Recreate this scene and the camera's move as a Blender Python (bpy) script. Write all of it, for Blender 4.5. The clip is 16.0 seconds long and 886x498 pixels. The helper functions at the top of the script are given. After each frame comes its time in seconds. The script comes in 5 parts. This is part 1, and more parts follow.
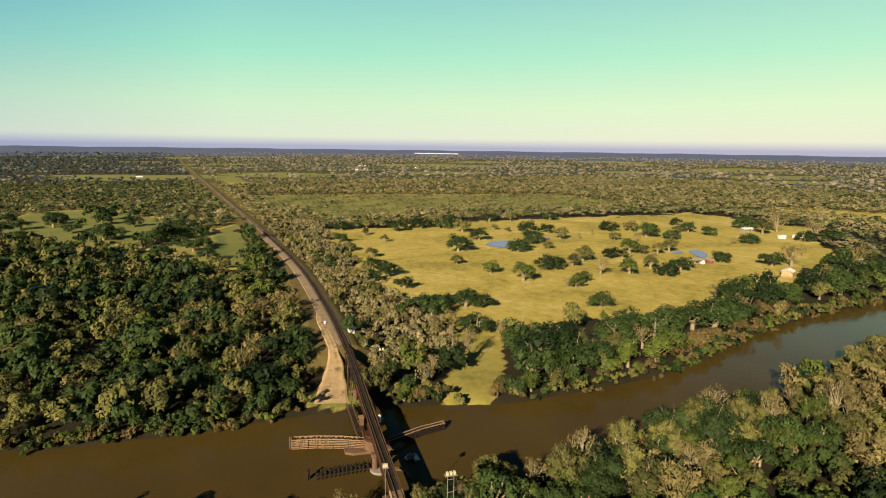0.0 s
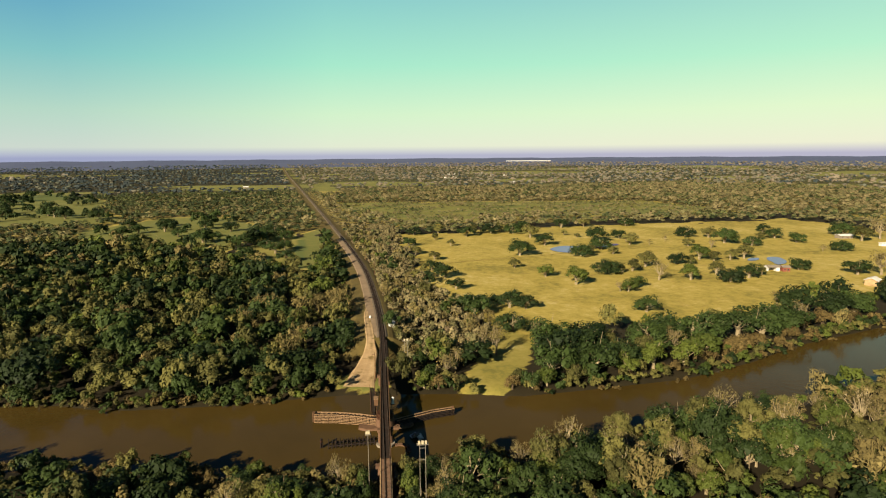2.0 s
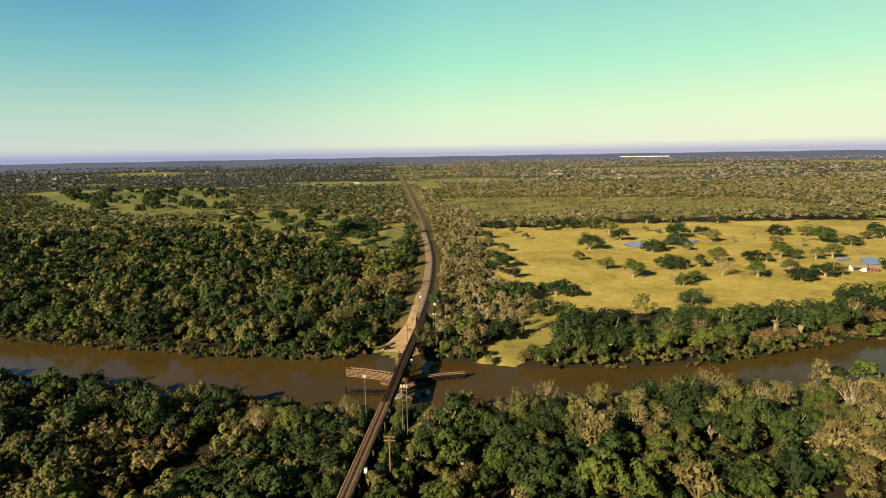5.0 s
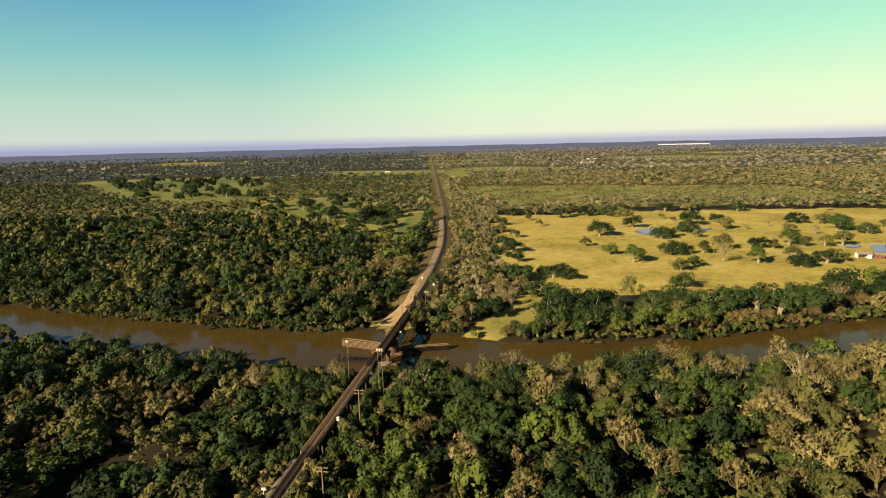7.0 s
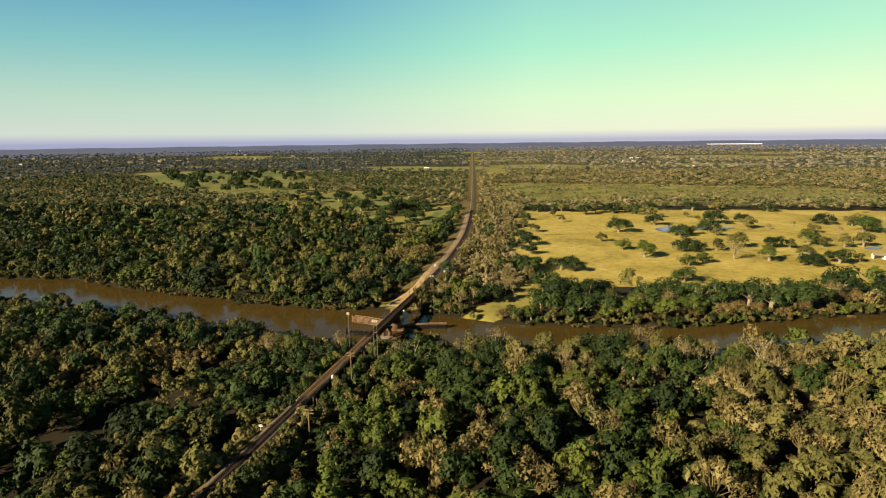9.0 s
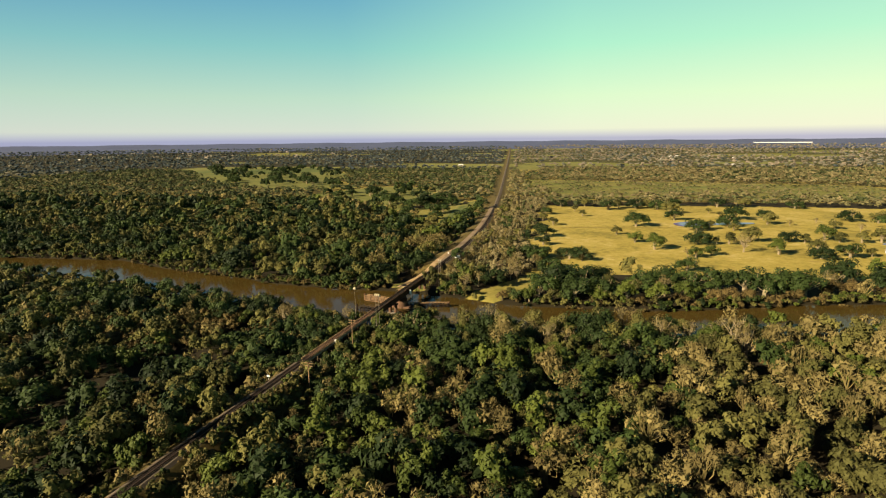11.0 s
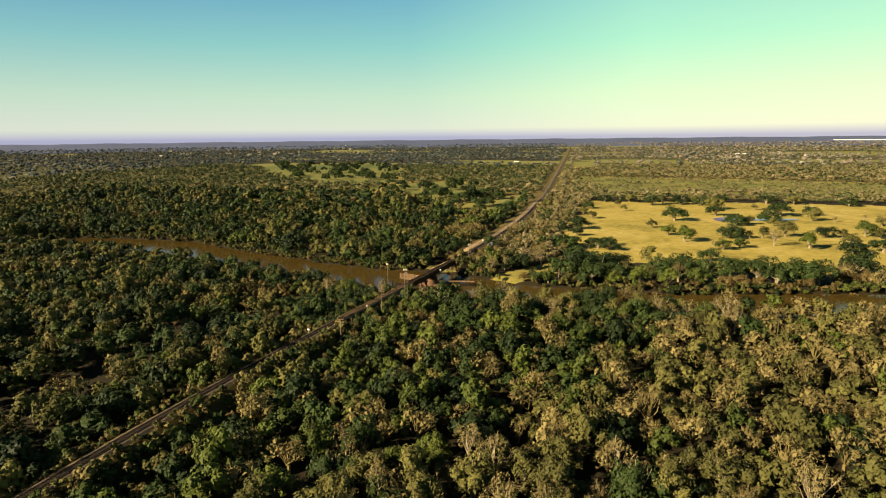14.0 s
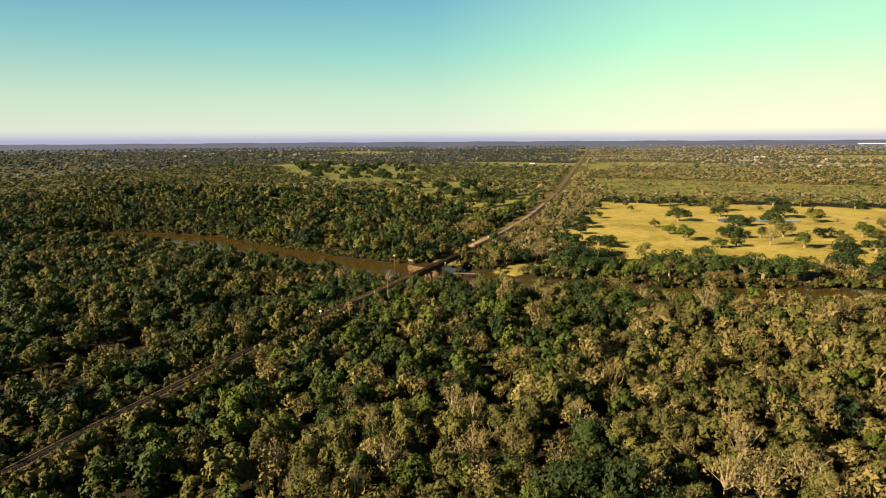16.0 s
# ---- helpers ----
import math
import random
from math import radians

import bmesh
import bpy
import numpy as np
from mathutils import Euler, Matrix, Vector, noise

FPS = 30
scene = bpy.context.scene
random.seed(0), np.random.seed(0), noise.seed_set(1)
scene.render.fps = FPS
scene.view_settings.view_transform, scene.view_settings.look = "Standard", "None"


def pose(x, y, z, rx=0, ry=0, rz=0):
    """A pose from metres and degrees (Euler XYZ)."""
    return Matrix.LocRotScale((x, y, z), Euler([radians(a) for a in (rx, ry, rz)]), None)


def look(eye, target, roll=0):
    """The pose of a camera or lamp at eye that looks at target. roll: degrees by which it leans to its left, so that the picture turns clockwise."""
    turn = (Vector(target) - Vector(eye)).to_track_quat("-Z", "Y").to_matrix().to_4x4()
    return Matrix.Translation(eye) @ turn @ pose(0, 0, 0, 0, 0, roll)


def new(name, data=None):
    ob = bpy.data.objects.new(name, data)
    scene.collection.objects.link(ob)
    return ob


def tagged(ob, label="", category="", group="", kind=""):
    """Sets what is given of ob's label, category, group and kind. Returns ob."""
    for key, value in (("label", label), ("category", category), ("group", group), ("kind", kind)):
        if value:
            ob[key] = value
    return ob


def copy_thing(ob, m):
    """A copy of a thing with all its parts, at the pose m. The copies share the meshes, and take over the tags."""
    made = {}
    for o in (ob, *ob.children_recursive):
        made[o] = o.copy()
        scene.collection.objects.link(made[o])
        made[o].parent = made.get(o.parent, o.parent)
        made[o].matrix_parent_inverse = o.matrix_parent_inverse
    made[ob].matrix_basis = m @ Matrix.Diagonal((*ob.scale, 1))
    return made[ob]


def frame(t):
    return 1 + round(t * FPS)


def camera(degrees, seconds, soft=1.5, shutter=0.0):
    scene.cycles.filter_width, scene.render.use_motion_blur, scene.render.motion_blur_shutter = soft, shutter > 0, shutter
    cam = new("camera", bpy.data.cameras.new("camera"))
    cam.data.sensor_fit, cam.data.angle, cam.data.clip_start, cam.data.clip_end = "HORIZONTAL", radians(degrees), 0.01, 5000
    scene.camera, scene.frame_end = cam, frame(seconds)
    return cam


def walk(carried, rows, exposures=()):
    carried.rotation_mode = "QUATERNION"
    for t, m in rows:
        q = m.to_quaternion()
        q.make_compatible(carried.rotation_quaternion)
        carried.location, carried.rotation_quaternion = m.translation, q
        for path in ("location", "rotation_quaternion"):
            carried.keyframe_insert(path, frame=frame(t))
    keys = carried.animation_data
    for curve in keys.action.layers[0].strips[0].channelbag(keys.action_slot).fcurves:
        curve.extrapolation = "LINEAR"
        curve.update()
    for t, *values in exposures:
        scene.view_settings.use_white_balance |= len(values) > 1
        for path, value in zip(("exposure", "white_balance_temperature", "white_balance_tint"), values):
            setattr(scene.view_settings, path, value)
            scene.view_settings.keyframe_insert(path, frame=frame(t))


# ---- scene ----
cam = camera(76.7, 16.0, soft=1.1)
PATH = [
    (0, look((-46.27, -159.03, 90.16), (-3.60, -70.37, 72.30), 0.756)),
    (0.5, look((-41.69, -166.61, 90.20), (-3.21, -76.09, 72.18), 0.360)),
    (1, look((-36.46, -172.41, 89.95), (-1.60, -80.35, 72.37), 0.041)),
    (1.5, look((-30.92, -176.76, 89.66), (1.01, -83.46, 73.04), -0.190)),
    (2, look((-25.95, -183.06, 89.55), (1.06, -88.21, 73.03), -0.411)),
    (2.5, look((-21.35, -190.67, 89.60), (1.01, -94.60, 73.13), -0.446)),
    (3, look((-16.51, -197.76, 89.60), (1.10, -100.71, 73.15), -0.636)),
    (3.5, look((-11.17, -203.49, 89.54), (1.93, -105.72, 73.15), -0.877)),
    (4, look((-6.15, -208.18, 89.32), (4.57, -110.10, 73.00), -0.925)),
    (6.5, look((18.61, -233.84, 88.85), (21.11, -135.55, 70.60), -1.235)),
    (7, look((23.60, -238.89, 88.83), (24.45, -140.63, 70.23), -1.328)),
    (7.5, look((28.60, -243.42, 88.61), (27.97, -145.20, 69.85), -1.305)),
    (8, look((33.42, -249.50, 88.42), (30.80, -151.31, 69.64), -1.077)),
    (8.5, look((38.15, -255.63, 88.22), (33.55, -157.52, 69.42), -0.845)),
    (9, look((43.01, -261.06, 88.00), (36.26, -163.11, 69.01), -0.690)),
    (11.5, look((66.78, -287.38, 84.72), (51.65, -190.44, 65.39), -0.605)),
    (12, look((71.51, -292.97, 84.40), (54.77, -196.33, 64.90), -0.628)),
    (12.5, look((76.17, -297.97, 84.00), (57.75, -201.69, 64.23), -0.622)),
    (13, look((80.05, -302.39, 83.65), (59.95, -206.52, 63.54), -0.600)),
    (13.5, look((82.82, -306.40, 83.58), (61.18, -210.86, 63.50), -0.530)),
    (14, look((85.01, -311.24, 83.75), (60.97, -216.15, 64.21), -0.610)),
    (14.5, look((87.32, -316.79, 83.88), (61.16, -222.14, 64.97), -0.695)),
    (15, look((90.58, -322.30, 83.85), (63.33, -227.90, 65.27), -0.605)),
    (15.5, look((94.46, -327.24, 83.70), (67.21, -232.85, 65.02), -0.501)),
    (16, look((98.64, -331.78, 83.52), (71.47, -237.47, 64.32), -0.352)),
]
walk(cam, PATH, [(0.0, 1.36, 6500, 10), (4.0, 1.41, 6600, 10), (9.0, 1.49, 6800, 10), (13.0, 1.55, 7090, 10), (16.0, 1.68, 7300, 10)])

# ---- daylight ----
SUN_EL, SUN_AZ = radians(25), math.atan2(-0.77, -0.64)   # the sun stands low in the south-west
world = bpy.data.worlds.new("sky")
scene.world = world
world.use_nodes = True
wn, wl = world.node_tree.nodes, world.node_tree.links
wn.clear()


def node(tree, kind, **values):
    n = tree.nodes.new(kind)
    for key, value in values.items():
        n.inputs[key.replace("_", " ")].default_value = value
    return n


sky = wn.new("ShaderNodeTexSky")
sky.sky_type, sky.sun_disc = "NISHITA", False
sky.sun_elevation, sky.sun_rotation = SUN_EL, SUN_AZ
sky.air_density, sky.dust_density, sky.ozone_density = 1.0, 0.6, 2.0
coord = wn.new("ShaderNodeTexCoord")
split = wn.new("ShaderNodeSeparateXYZ")
wl.new(coord.outputs["Generated"], split.inputs[0])
ramp = wn.new("ShaderNodeValToRGB")
stops = [(0.0, (0.42, 0.43, 0.57)), (0.005, (0.55, 0.56, 0.62)), (0.015, (0.76, 0.80, 0.63)), (0.07, (0.66, 0.86, 0.57)),
         (0.15, (0.40, 0.80, 0.57)), (0.27, (0.25, 0.57, 0.57)), (0.38, (0.035, 0.15, 0.26)), (0.55, (0.012, 0.045, 0.095)), (1.0, (0.006, 0.016, 0.04))]
ramp.color_ramp.elements[0].position, ramp.color_ramp.elements[0].color = stops[0][0], (*stops[0][1], 1)
ramp.color_ramp.elements[1].position, ramp.color_ramp.elements[1].color = stops[-1][0], (*stops[-1][1], 1)
for at, colour in stops[1:-1]:
    ramp.color_ramp.elements.new(at).color = (*colour, 1)
wl.new(split.outputs["Z"], ramp.inputs[0])
# the eastern sky is paler and warmer than the western one
east = node(world.node_tree, "ShaderNodeMapRange", From_Min=-0.8, From_Max=0.9)
wl.new(split.outputs["X"], east.inputs["Value"])
warm = wn.new("ShaderNodeMix")
warm.data_type, warm.blend_type = "RGBA", "MULTIPLY"
side = wn.new("ShaderNodeValToRGB")
e = side.color_ramp.elements
e[0].position, e[0].color = 0.0, (0.32, 0.45, 0.84, 1)
e[1].position, e[1].color = 1.0, (1.24, 1.08, 1.0, 1)
e.new(0.13).color = (0.38, 0.53, 0.88, 1)
e.new(0.30).color = (0.42, 0.59, 0.92, 1)
e.new(0.52).color = (0.90, 0.98, 1.0, 1)
wl.new(east.outputs[0], side.inputs[0])
wl.new(ramp.outputs[0], warm.inputs["A"])
wl.new(side.outputs[0], warm.inputs["B"])
lift = node(world.node_tree, "ShaderNodeMapRange", From_Min=0.0, From_Max=0.22, To_Min=0.35, To_Max=1.0)
wl.new(split.outputs["Z"], lift.inputs["Value"])
wl.new(lift.outputs[0], warm.inputs["Factor"])
wl.new(ramp.outputs[0], warm.inputs["A"])
blend = wn.new("ShaderNodeMix")
blend.data_type = "RGBA"
blend.inputs["Factor"].default_value = 0.93
dim = wn.new("ShaderNodeMix")
dim.data_type, dim.blend_type = "RGBA", "MULTIPLY"
dim.inputs["Factor"].default_value, dim.inputs["B"].default_value = 1, (0.1, 0.1, 0.1, 1)
wl.new(sky.outputs[0], dim.inputs["A"])
wl.new(dim.outputs["Result"], blend.inputs["A"])
wl.new(warm.outputs["Result"], blend.inputs["B"])
back = node(world.node_tree, "ShaderNodeBackground", Strength=0.41)
wl.new(blend.outputs["Result"], back.inputs[0])
wl.new(back.outputs[0], wn.new("ShaderNodeOutputWorld").inputs[0])

sun = new("sun", bpy.data.lights.new("sun", "SUN"))
sun.data.energy, sun.data.angle, sun.data.color = 5.0, radians(0.6), (1.0, 0.835, 0.59)
toward = Vector((math.cos(SUN_EL) * -0.77, math.cos(SUN_EL) * -0.64, math.sin(SUN_EL)))
sun.matrix_world = look(toward * 900, (0, 0, 0))


# ---- materials ----
def material(name, low, high, rough=0.85, size=1.0, fine=8.0, grain=0.35, bump=0.0, island=0.0, patch=None, metal=0.0, tree=0.0):
    """Two colours mixed by noise at two sizes (metres), with grain, a bump, and a change from piece to piece and from tree to tree."""
    m = bpy.data.materials.new(name)
    m.use_nodes = True
    t = m.node_tree
    n, k = t.nodes, t.links
    shade = n["Principled BSDF"]
    shade.inputs["Roughness"].default_value, shade.inputs["Metallic"].default_value = rough, metal
    shade.inputs["Specular IOR Level"].default_value = 0.15
    where = n.new("ShaderNodeNewGeometry")
    big = node(t, "ShaderNodeTexNoise", Scale=1 / size, Detail=4.0, Roughness=0.6)
    small = node(t, "ShaderNodeTexNoise", Scale=fine / size, Detail=3.0, Roughness=0.7)
    k.new(where.outputs["Position"], big.inputs["Vector"])
    k.new(where.outputs["Position"], small.inputs["Vector"])
    total = node(t, "ShaderNodeMapRange", From_Min=0.3, From_Max=0.7, To_Min=0.0, To_Max=1.0)
    k.new(big.outputs[0], total.inputs["Value"])
    last = total.outputs[0]
    mix = n.new("ShaderNodeMix")
    mix.data_type = "FLOAT"
    mix.inputs[0].default_value = grain
    k.new(last, mix.inputs[2])
    k.new(small.outputs[0], mix.inputs[3])
    last = mix.outputs[0]
    if island:
        more = n.new("ShaderNodeMix")
        more.data_type = "FLOAT"
        more.inputs[0].default_value = island
        k.new(last, more.inputs[2])
        k.new(where.outputs["Random Per Island"], more.inputs[3])
        last = more.outputs[0]
    if tree:
        own = n.new("ShaderNodeAttribute")          # 1 to 2 in joined woods; single trees take their object's own chance value
        own.attribute_name = "tone"
        less = node(t, "ShaderNodeMath")
        less.operation = "SUBTRACT"
        less.inputs[1].default_value = 1.0
        k.new(own.outputs["Fac"], less.inputs[0])
        joined = node(t, "ShaderNodeMath")
        joined.operation = "GREATER_THAN"
        joined.inputs[1].default_value = 0.5
        k.new(own.outputs["Fac"], joined.inputs[0])
        chance = n.new("ShaderNodeMix")
        chance.data_type = "FLOAT"
        k.new(joined.outputs[0], chance.inputs[0])
        k.new(n.new("ShaderNodeObjectInfo").outputs["Random"], chance.inputs[2])
        k.new(less.outputs[0], chance.inputs[3])
        whole = n.new("ShaderNodeMix")
        whole.data_type = "FLOAT"
        whole.inputs[0].default_value = tree
        k.new(last, whole.inputs[2])
        k.new(chance.outputs[0], whole.inputs[3])
        last = whole.outputs[0]
    tint = n.new("ShaderNodeMix")
    tint.data_type = "RGBA"
    tint.inputs["A"].default_value, tint.inputs["B"].default_value = (*low, 1), (*high, 1)
    k.new(last, tint.inputs["Factor"])
    out = tint.outputs["Result"]
    if patch:
        spot = node(t, "ShaderNodeTexNoise", Scale=1 / patch[1], Detail=5.0, Roughness=0.55)
        k.new(where.outputs["Position"], spot.inputs["Vector"])
        cut = node(t, "ShaderNodeMapRange", From_Min=patch[2], From_Max=patch[2] + 0.12)
        k.new(spot.outputs[0], cut.inputs["Value"])
        over = n.new("ShaderNodeMix")
        over.data_type = "RGBA"
        over.inputs["B"].default_value = (*patch[0], 1)
        k.new(cut.outputs[0], over.inputs["Factor"])
        k.new(out, over.inputs["A"])
        out = over.outputs["Result"]
    k.new(out, shade.inputs["Base Color"])
    if bump:
        relief = node(t, "ShaderNodeBump", Strength=0.6, Distance=bump)
        k.new(small.outputs[0], relief.inputs["Height"])
        k.new(relief.outputs[0], shade.inputs["Normal"])
    return m


LEAF = {
    "oak": material("oak_leaves", (0.0032, 0.0085, 0.0020), (0.031, 0.050, 0.0105), 0.7, 9, 9, 0.3, island=0.17, tree=0.7),
    "green": material("green_leaves", (0.011, 0.022, 0.004), (0.071, 0.089, 0.014), 0.7, 9, 9, 0.3, island=0.17, tree=0.7),
    "olive": material("olive_leaves", (0.023, 0.025, 0.0070), (0.114, 0.107, 0.029), 0.8, 9, 9, 0.3, island=0.17, tree=0.66),
    "tan": material("bare_twigs", (0.060, 0.048, 0.017), (0.180, 0.145, 0.054), 0.85, 9, 9, 0.3, island=0.17, tree=0.66),
    "brown": material("brown_scrub", (0.034, 0.025, 0.008), (0.110, 0.080, 0.028), 0.85, 9, 9, 0.3, island=0.17, tree=0.7),
}
# distance haze is greyed into these base colours; the strip scrub borrows the set
FAR_HAZED_LEAF = {
    "oak": material("far_hazed_oak_leaves", (0.018, 0.027, 0.010), (0.048, 0.060, 0.022), 0.8, 60, 9, 0.3, island=0.14, tree=0.68),
    "green": material("far_hazed_green_leaves", (0.042, 0.053, 0.019), (0.095, 0.106, 0.038), 0.8, 60, 9, 0.3, island=0.14, tree=0.68),
    "olive": material("far_hazed_olive_leaves", (0.070, 0.066, 0.029), (0.155, 0.141, 0.063), 0.8, 60, 9, 0.3, island=0.14, tree=0.62),
    "tan": material("far_hazed_bare_twigs", (0.095, 0.079, 0.038), (0.195, 0.162, 0.079), 0.85, 60, 9, 0.3, island=0.14, tree=0.62),
    "brown": material("far_hazed_brown_scrub", (0.074, 0.059, 0.034), (0.150, 0.115, 0.066), 0.85, 60, 9, 0.3, island=0.14, tree=0.68),
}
# furthest woods: bluish air haze mixed into the leaf base colours
DISTANT_HAZED_LEAF = {
    "oak": material("distant_hazed_oak_leaves", (0.020, 0.029, 0.031), (0.044, 0.057, 0.058), 0.8, 90, 9, 0.3, island=0.15, tree=0.35),
    "green": material("distant_hazed_green_leaves", (0.060, 0.068, 0.050), (0.110, 0.115, 0.084), 0.8, 90, 9, 0.3, island=0.15, tree=0.35),
    "olive": material("distant_hazed_olive_leaves", (0.088, 0.082, 0.062), (0.160, 0.146, 0.104), 0.8, 90, 9, 0.3, island=0.15, tree=0.35),
    "tan": material("distant_hazed_bare_twigs", (0.112, 0.093, 0.068), (0.195, 0.161, 0.115), 0.85, 90, 9, 0.3, island=0.15, tree=0.35),
    "brown": material("distant_hazed_brown_scrub", (0.070, 0.056, 0.037), (0.13, 0.105, 0.07), 0.85, 90, 9, 0.3, island=0.15, tree=0.35),
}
BARK = material("bark", (0.045, 0.034, 0.021), (0.110, 0.082, 0.050), 0.9, 2, 8, 0.5, bump=0.05)
PALE_BARK = material("pale_bark", (0.135, 0.107, 0.060), (0.250, 0.205, 0.127), 0.9, 2, 8, 0.5, bump=0.05)
TIMBER = material("weathered_timber", (0.045, 0.023, 0.012), (0.137, 0.078, 0.041), 0.85, 1.5, 10, 0.5, bump=0.02, island=0.5)
PLANK = material("pale_planks", (0.114, 0.066, 0.034), (0.238, 0.155, 0.087), 0.85, 1.5, 10, 0.5, bump=0.02, island=0.4)
TAR = material("creosoted_timber", (0.007, 0.004, 0.003), (0.023, 0.016, 0.012), 0.8, 1.5, 10, 0.5, bump=0.02, island=0.4)
RUST = material("rusted_steel", (0.023, 0.010, 0.006), (0.073, 0.034, 0.018), 0.65, 2, 12, 0.5, bump=0.01, metal=0.3)
RAIL = material("worn_rail", (0.045, 0.030, 0.021), (0.110, 0.075, 0.052), 0.55, 3, 10, 0.5, metal=0.3)
CONCRETE = material("weathered_concrete", (0.118, 0.101, 0.078), (0.228, 0.197, 0.155), 0.9, 3, 10, 0.5, bump=0.02)
BRICKISH = material("stained_masonry", (0.055, 0.031, 0.019), (0.137, 0.080, 0.048), 0.9, 2, 8, 0.5, bump=0.04)
BALLAST = material("brown_ballast", (0.063, 0.049, 0.035), (0.155, 0.124, 0.089), 0.95, 5, 20, 0.5, bump=0.06)
GRAVEL = material("track_ballast", (0.118, 0.084, 0.054), (0.236, 0.175, 0.114), 0.95, 5, 20, 0.5, bump=0.06)
SAND = material("sandy_track", (0.210, 0.139, 0.066), (0.356, 0.259, 0.146), 0.95, 3.5, 8, 0.45, bump=0.05, patch=((0.137, 0.096, 0.039), 5.0, 0.56))
WHITE = material("white_paint", (0.448, 0.440, 0.411), (0.592, 0.586, 0.564), 0.6, 3, 8, 0.4)
GREY_METAL = material("galvanised_steel", (0.111, 0.098, 0.076), (0.212, 0.191, 0.153), 0.6, 2, 8, 0.4, metal=0.1)
RED_WALL = material("red_wall", (0.131, 0.038, 0.025), (0.229, 0.082, 0.054), 0.8, 3, 8, 0.4)
DARK = material("dark_glass", (0.017, 0.019, 0.021), (0.043, 0.043, 0.047), 0.2, 2, 5, 0.3)


def ground_material():
    """Land cover: forest litter, darkened to deepen the shade between trees, with grass where the sheet's cover value
    says meadow.
    """
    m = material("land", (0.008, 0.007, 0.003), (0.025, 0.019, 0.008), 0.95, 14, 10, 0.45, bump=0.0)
    t = m.node_tree
    n, k = t.nodes, t.links
    shade = n["Principled BSDF"]
    litter = shade.inputs["Base Color"].links[0].from_socket
    where = n.new("ShaderNodeNewGeometry")
    wide = node(t, "ShaderNodeTexNoise", Scale=1 / 60, Detail=6.0, Roughness=0.62, Distortion=0.6)
    close = node(t, "ShaderNodeTexNoise", Scale=1 / 5, Detail=6.0, Roughness=0.7)
    k.new(where.outputs["Position"], wide.inputs["Vector"])
    k.new(where.outputs["Position"], close.inputs["Vector"])
    both = n.new("ShaderNodeMix")
    both.data_type = "FLOAT"
    both.inputs[0].default_value = 0.5
    k.new(wide.outputs[0], both.inputs[2])
    k.new(close.outputs[0], both.inputs[3])
    tone = n.new("ShaderNodeValToRGB")
    e = tone.color_ramp.elements
    e[0].position, e[0].color = 0.39, (0.154, 0.129, 0.029, 1)
    e[1].position, e[1].color = 0.63, (0.365, 0.299, 0.116, 1)
    e.new(0.47).color = (0.249, 0.199, 0.042, 1)
    e.new(0.56).color = (0.307, 0.242, 0.061, 1)
    k.new(both.outputs[0], tone.inputs[0])
    bare = node(t, "ShaderNodeTexNoise", Scale=1 / 11, Detail=5.0, Roughness=0.6, Distortion=0.8)    # thin, earthy patches
    k.new(where.outputs["Position"], bare.inputs["Vector"])
    thin = node(t, "ShaderNodeMapRange", From_Min=0.57, From_Max=0.76, To_Max=0.6)
    k.new(bare.outputs[0], thin.inputs["Value"])
    earthy = n.new("ShaderNodeMix")
    earthy.data_type = "RGBA"
    earthy.inputs["B"].default_value = (0.170, 0.116, 0.037, 1)
    k.new(thin.outputs[0], earthy.inputs["Factor"])
    k.new(tone.outputs[0], earthy.inputs["A"])
    lush = n.new("ShaderNodeMix")
    lush.data_type = "RGBA"
    lush.inputs["B"].default_value = (0.081, 0.099, 0.027, 1)
    cover = n.new("ShaderNodeAttribute")
    cover.attribute_name = "cover"
    wet = n.new("ShaderNodeAttribute")
    wet.attribute_name = "lush"
    k.new(wet.outputs["Fac"], lush.inputs["Factor"])
    k.new(earthy.outputs["Result"], lush.inputs["A"])
    ragged = node(t, "ShaderNodeMath")          # the grass ends in a ragged edge
    ragged.operation = "MULTIPLY_ADD"
    ragged.inputs[1].default_value, ragged.inputs[2].default_value = 1.5, -0.75
    k.new(close.outputs[0], ragged.inputs[0])
    sum_up = n.new("ShaderNodeMath")
    k.new(cover.outputs["Fac"], sum_up.inputs[0])
    k.new(ragged.outputs[0], sum_up.inputs[1])
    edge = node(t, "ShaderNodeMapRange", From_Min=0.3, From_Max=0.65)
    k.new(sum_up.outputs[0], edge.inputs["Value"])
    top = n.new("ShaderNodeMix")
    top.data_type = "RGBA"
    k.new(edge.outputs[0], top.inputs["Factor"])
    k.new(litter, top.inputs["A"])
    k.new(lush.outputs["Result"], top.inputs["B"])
    k.new(top.outputs["Result"], shade.inputs["Base Color"])
    return m


LAND = ground_material()


def water_material(name, low, high, ripple):
    m = material(name, low, high, 0.06, 40, 6, 0.3)
    t = m.node_tree
    shade = t.nodes["Principled BSDF"]
    shade.inputs["IOR"].default_value, shade.inputs["Specular IOR Level"].default_value = 1.33, 0.15
    where = t.nodes.new("ShaderNodeNewGeometry")
    wave = node(t, "ShaderNodeTexNoise", Scale=0.55, Detail=4.0, Roughness=0.6)
    t.links.new(where.outputs["Position"], wave.inputs["Vector"])
    relief = node(t, "ShaderNodeBump", Strength=0.5, Distance=ripple)
    t.links.new(wave.outputs[0], relief.inputs["Height"])
    t.links.new(relief.outputs[0], shade.inputs["Normal"])
    return m


RIVER = water_material("muddy_water", (0.036, 0.0238, 0.0057), (0.053, 0.0350, 0.0094), 0.10)
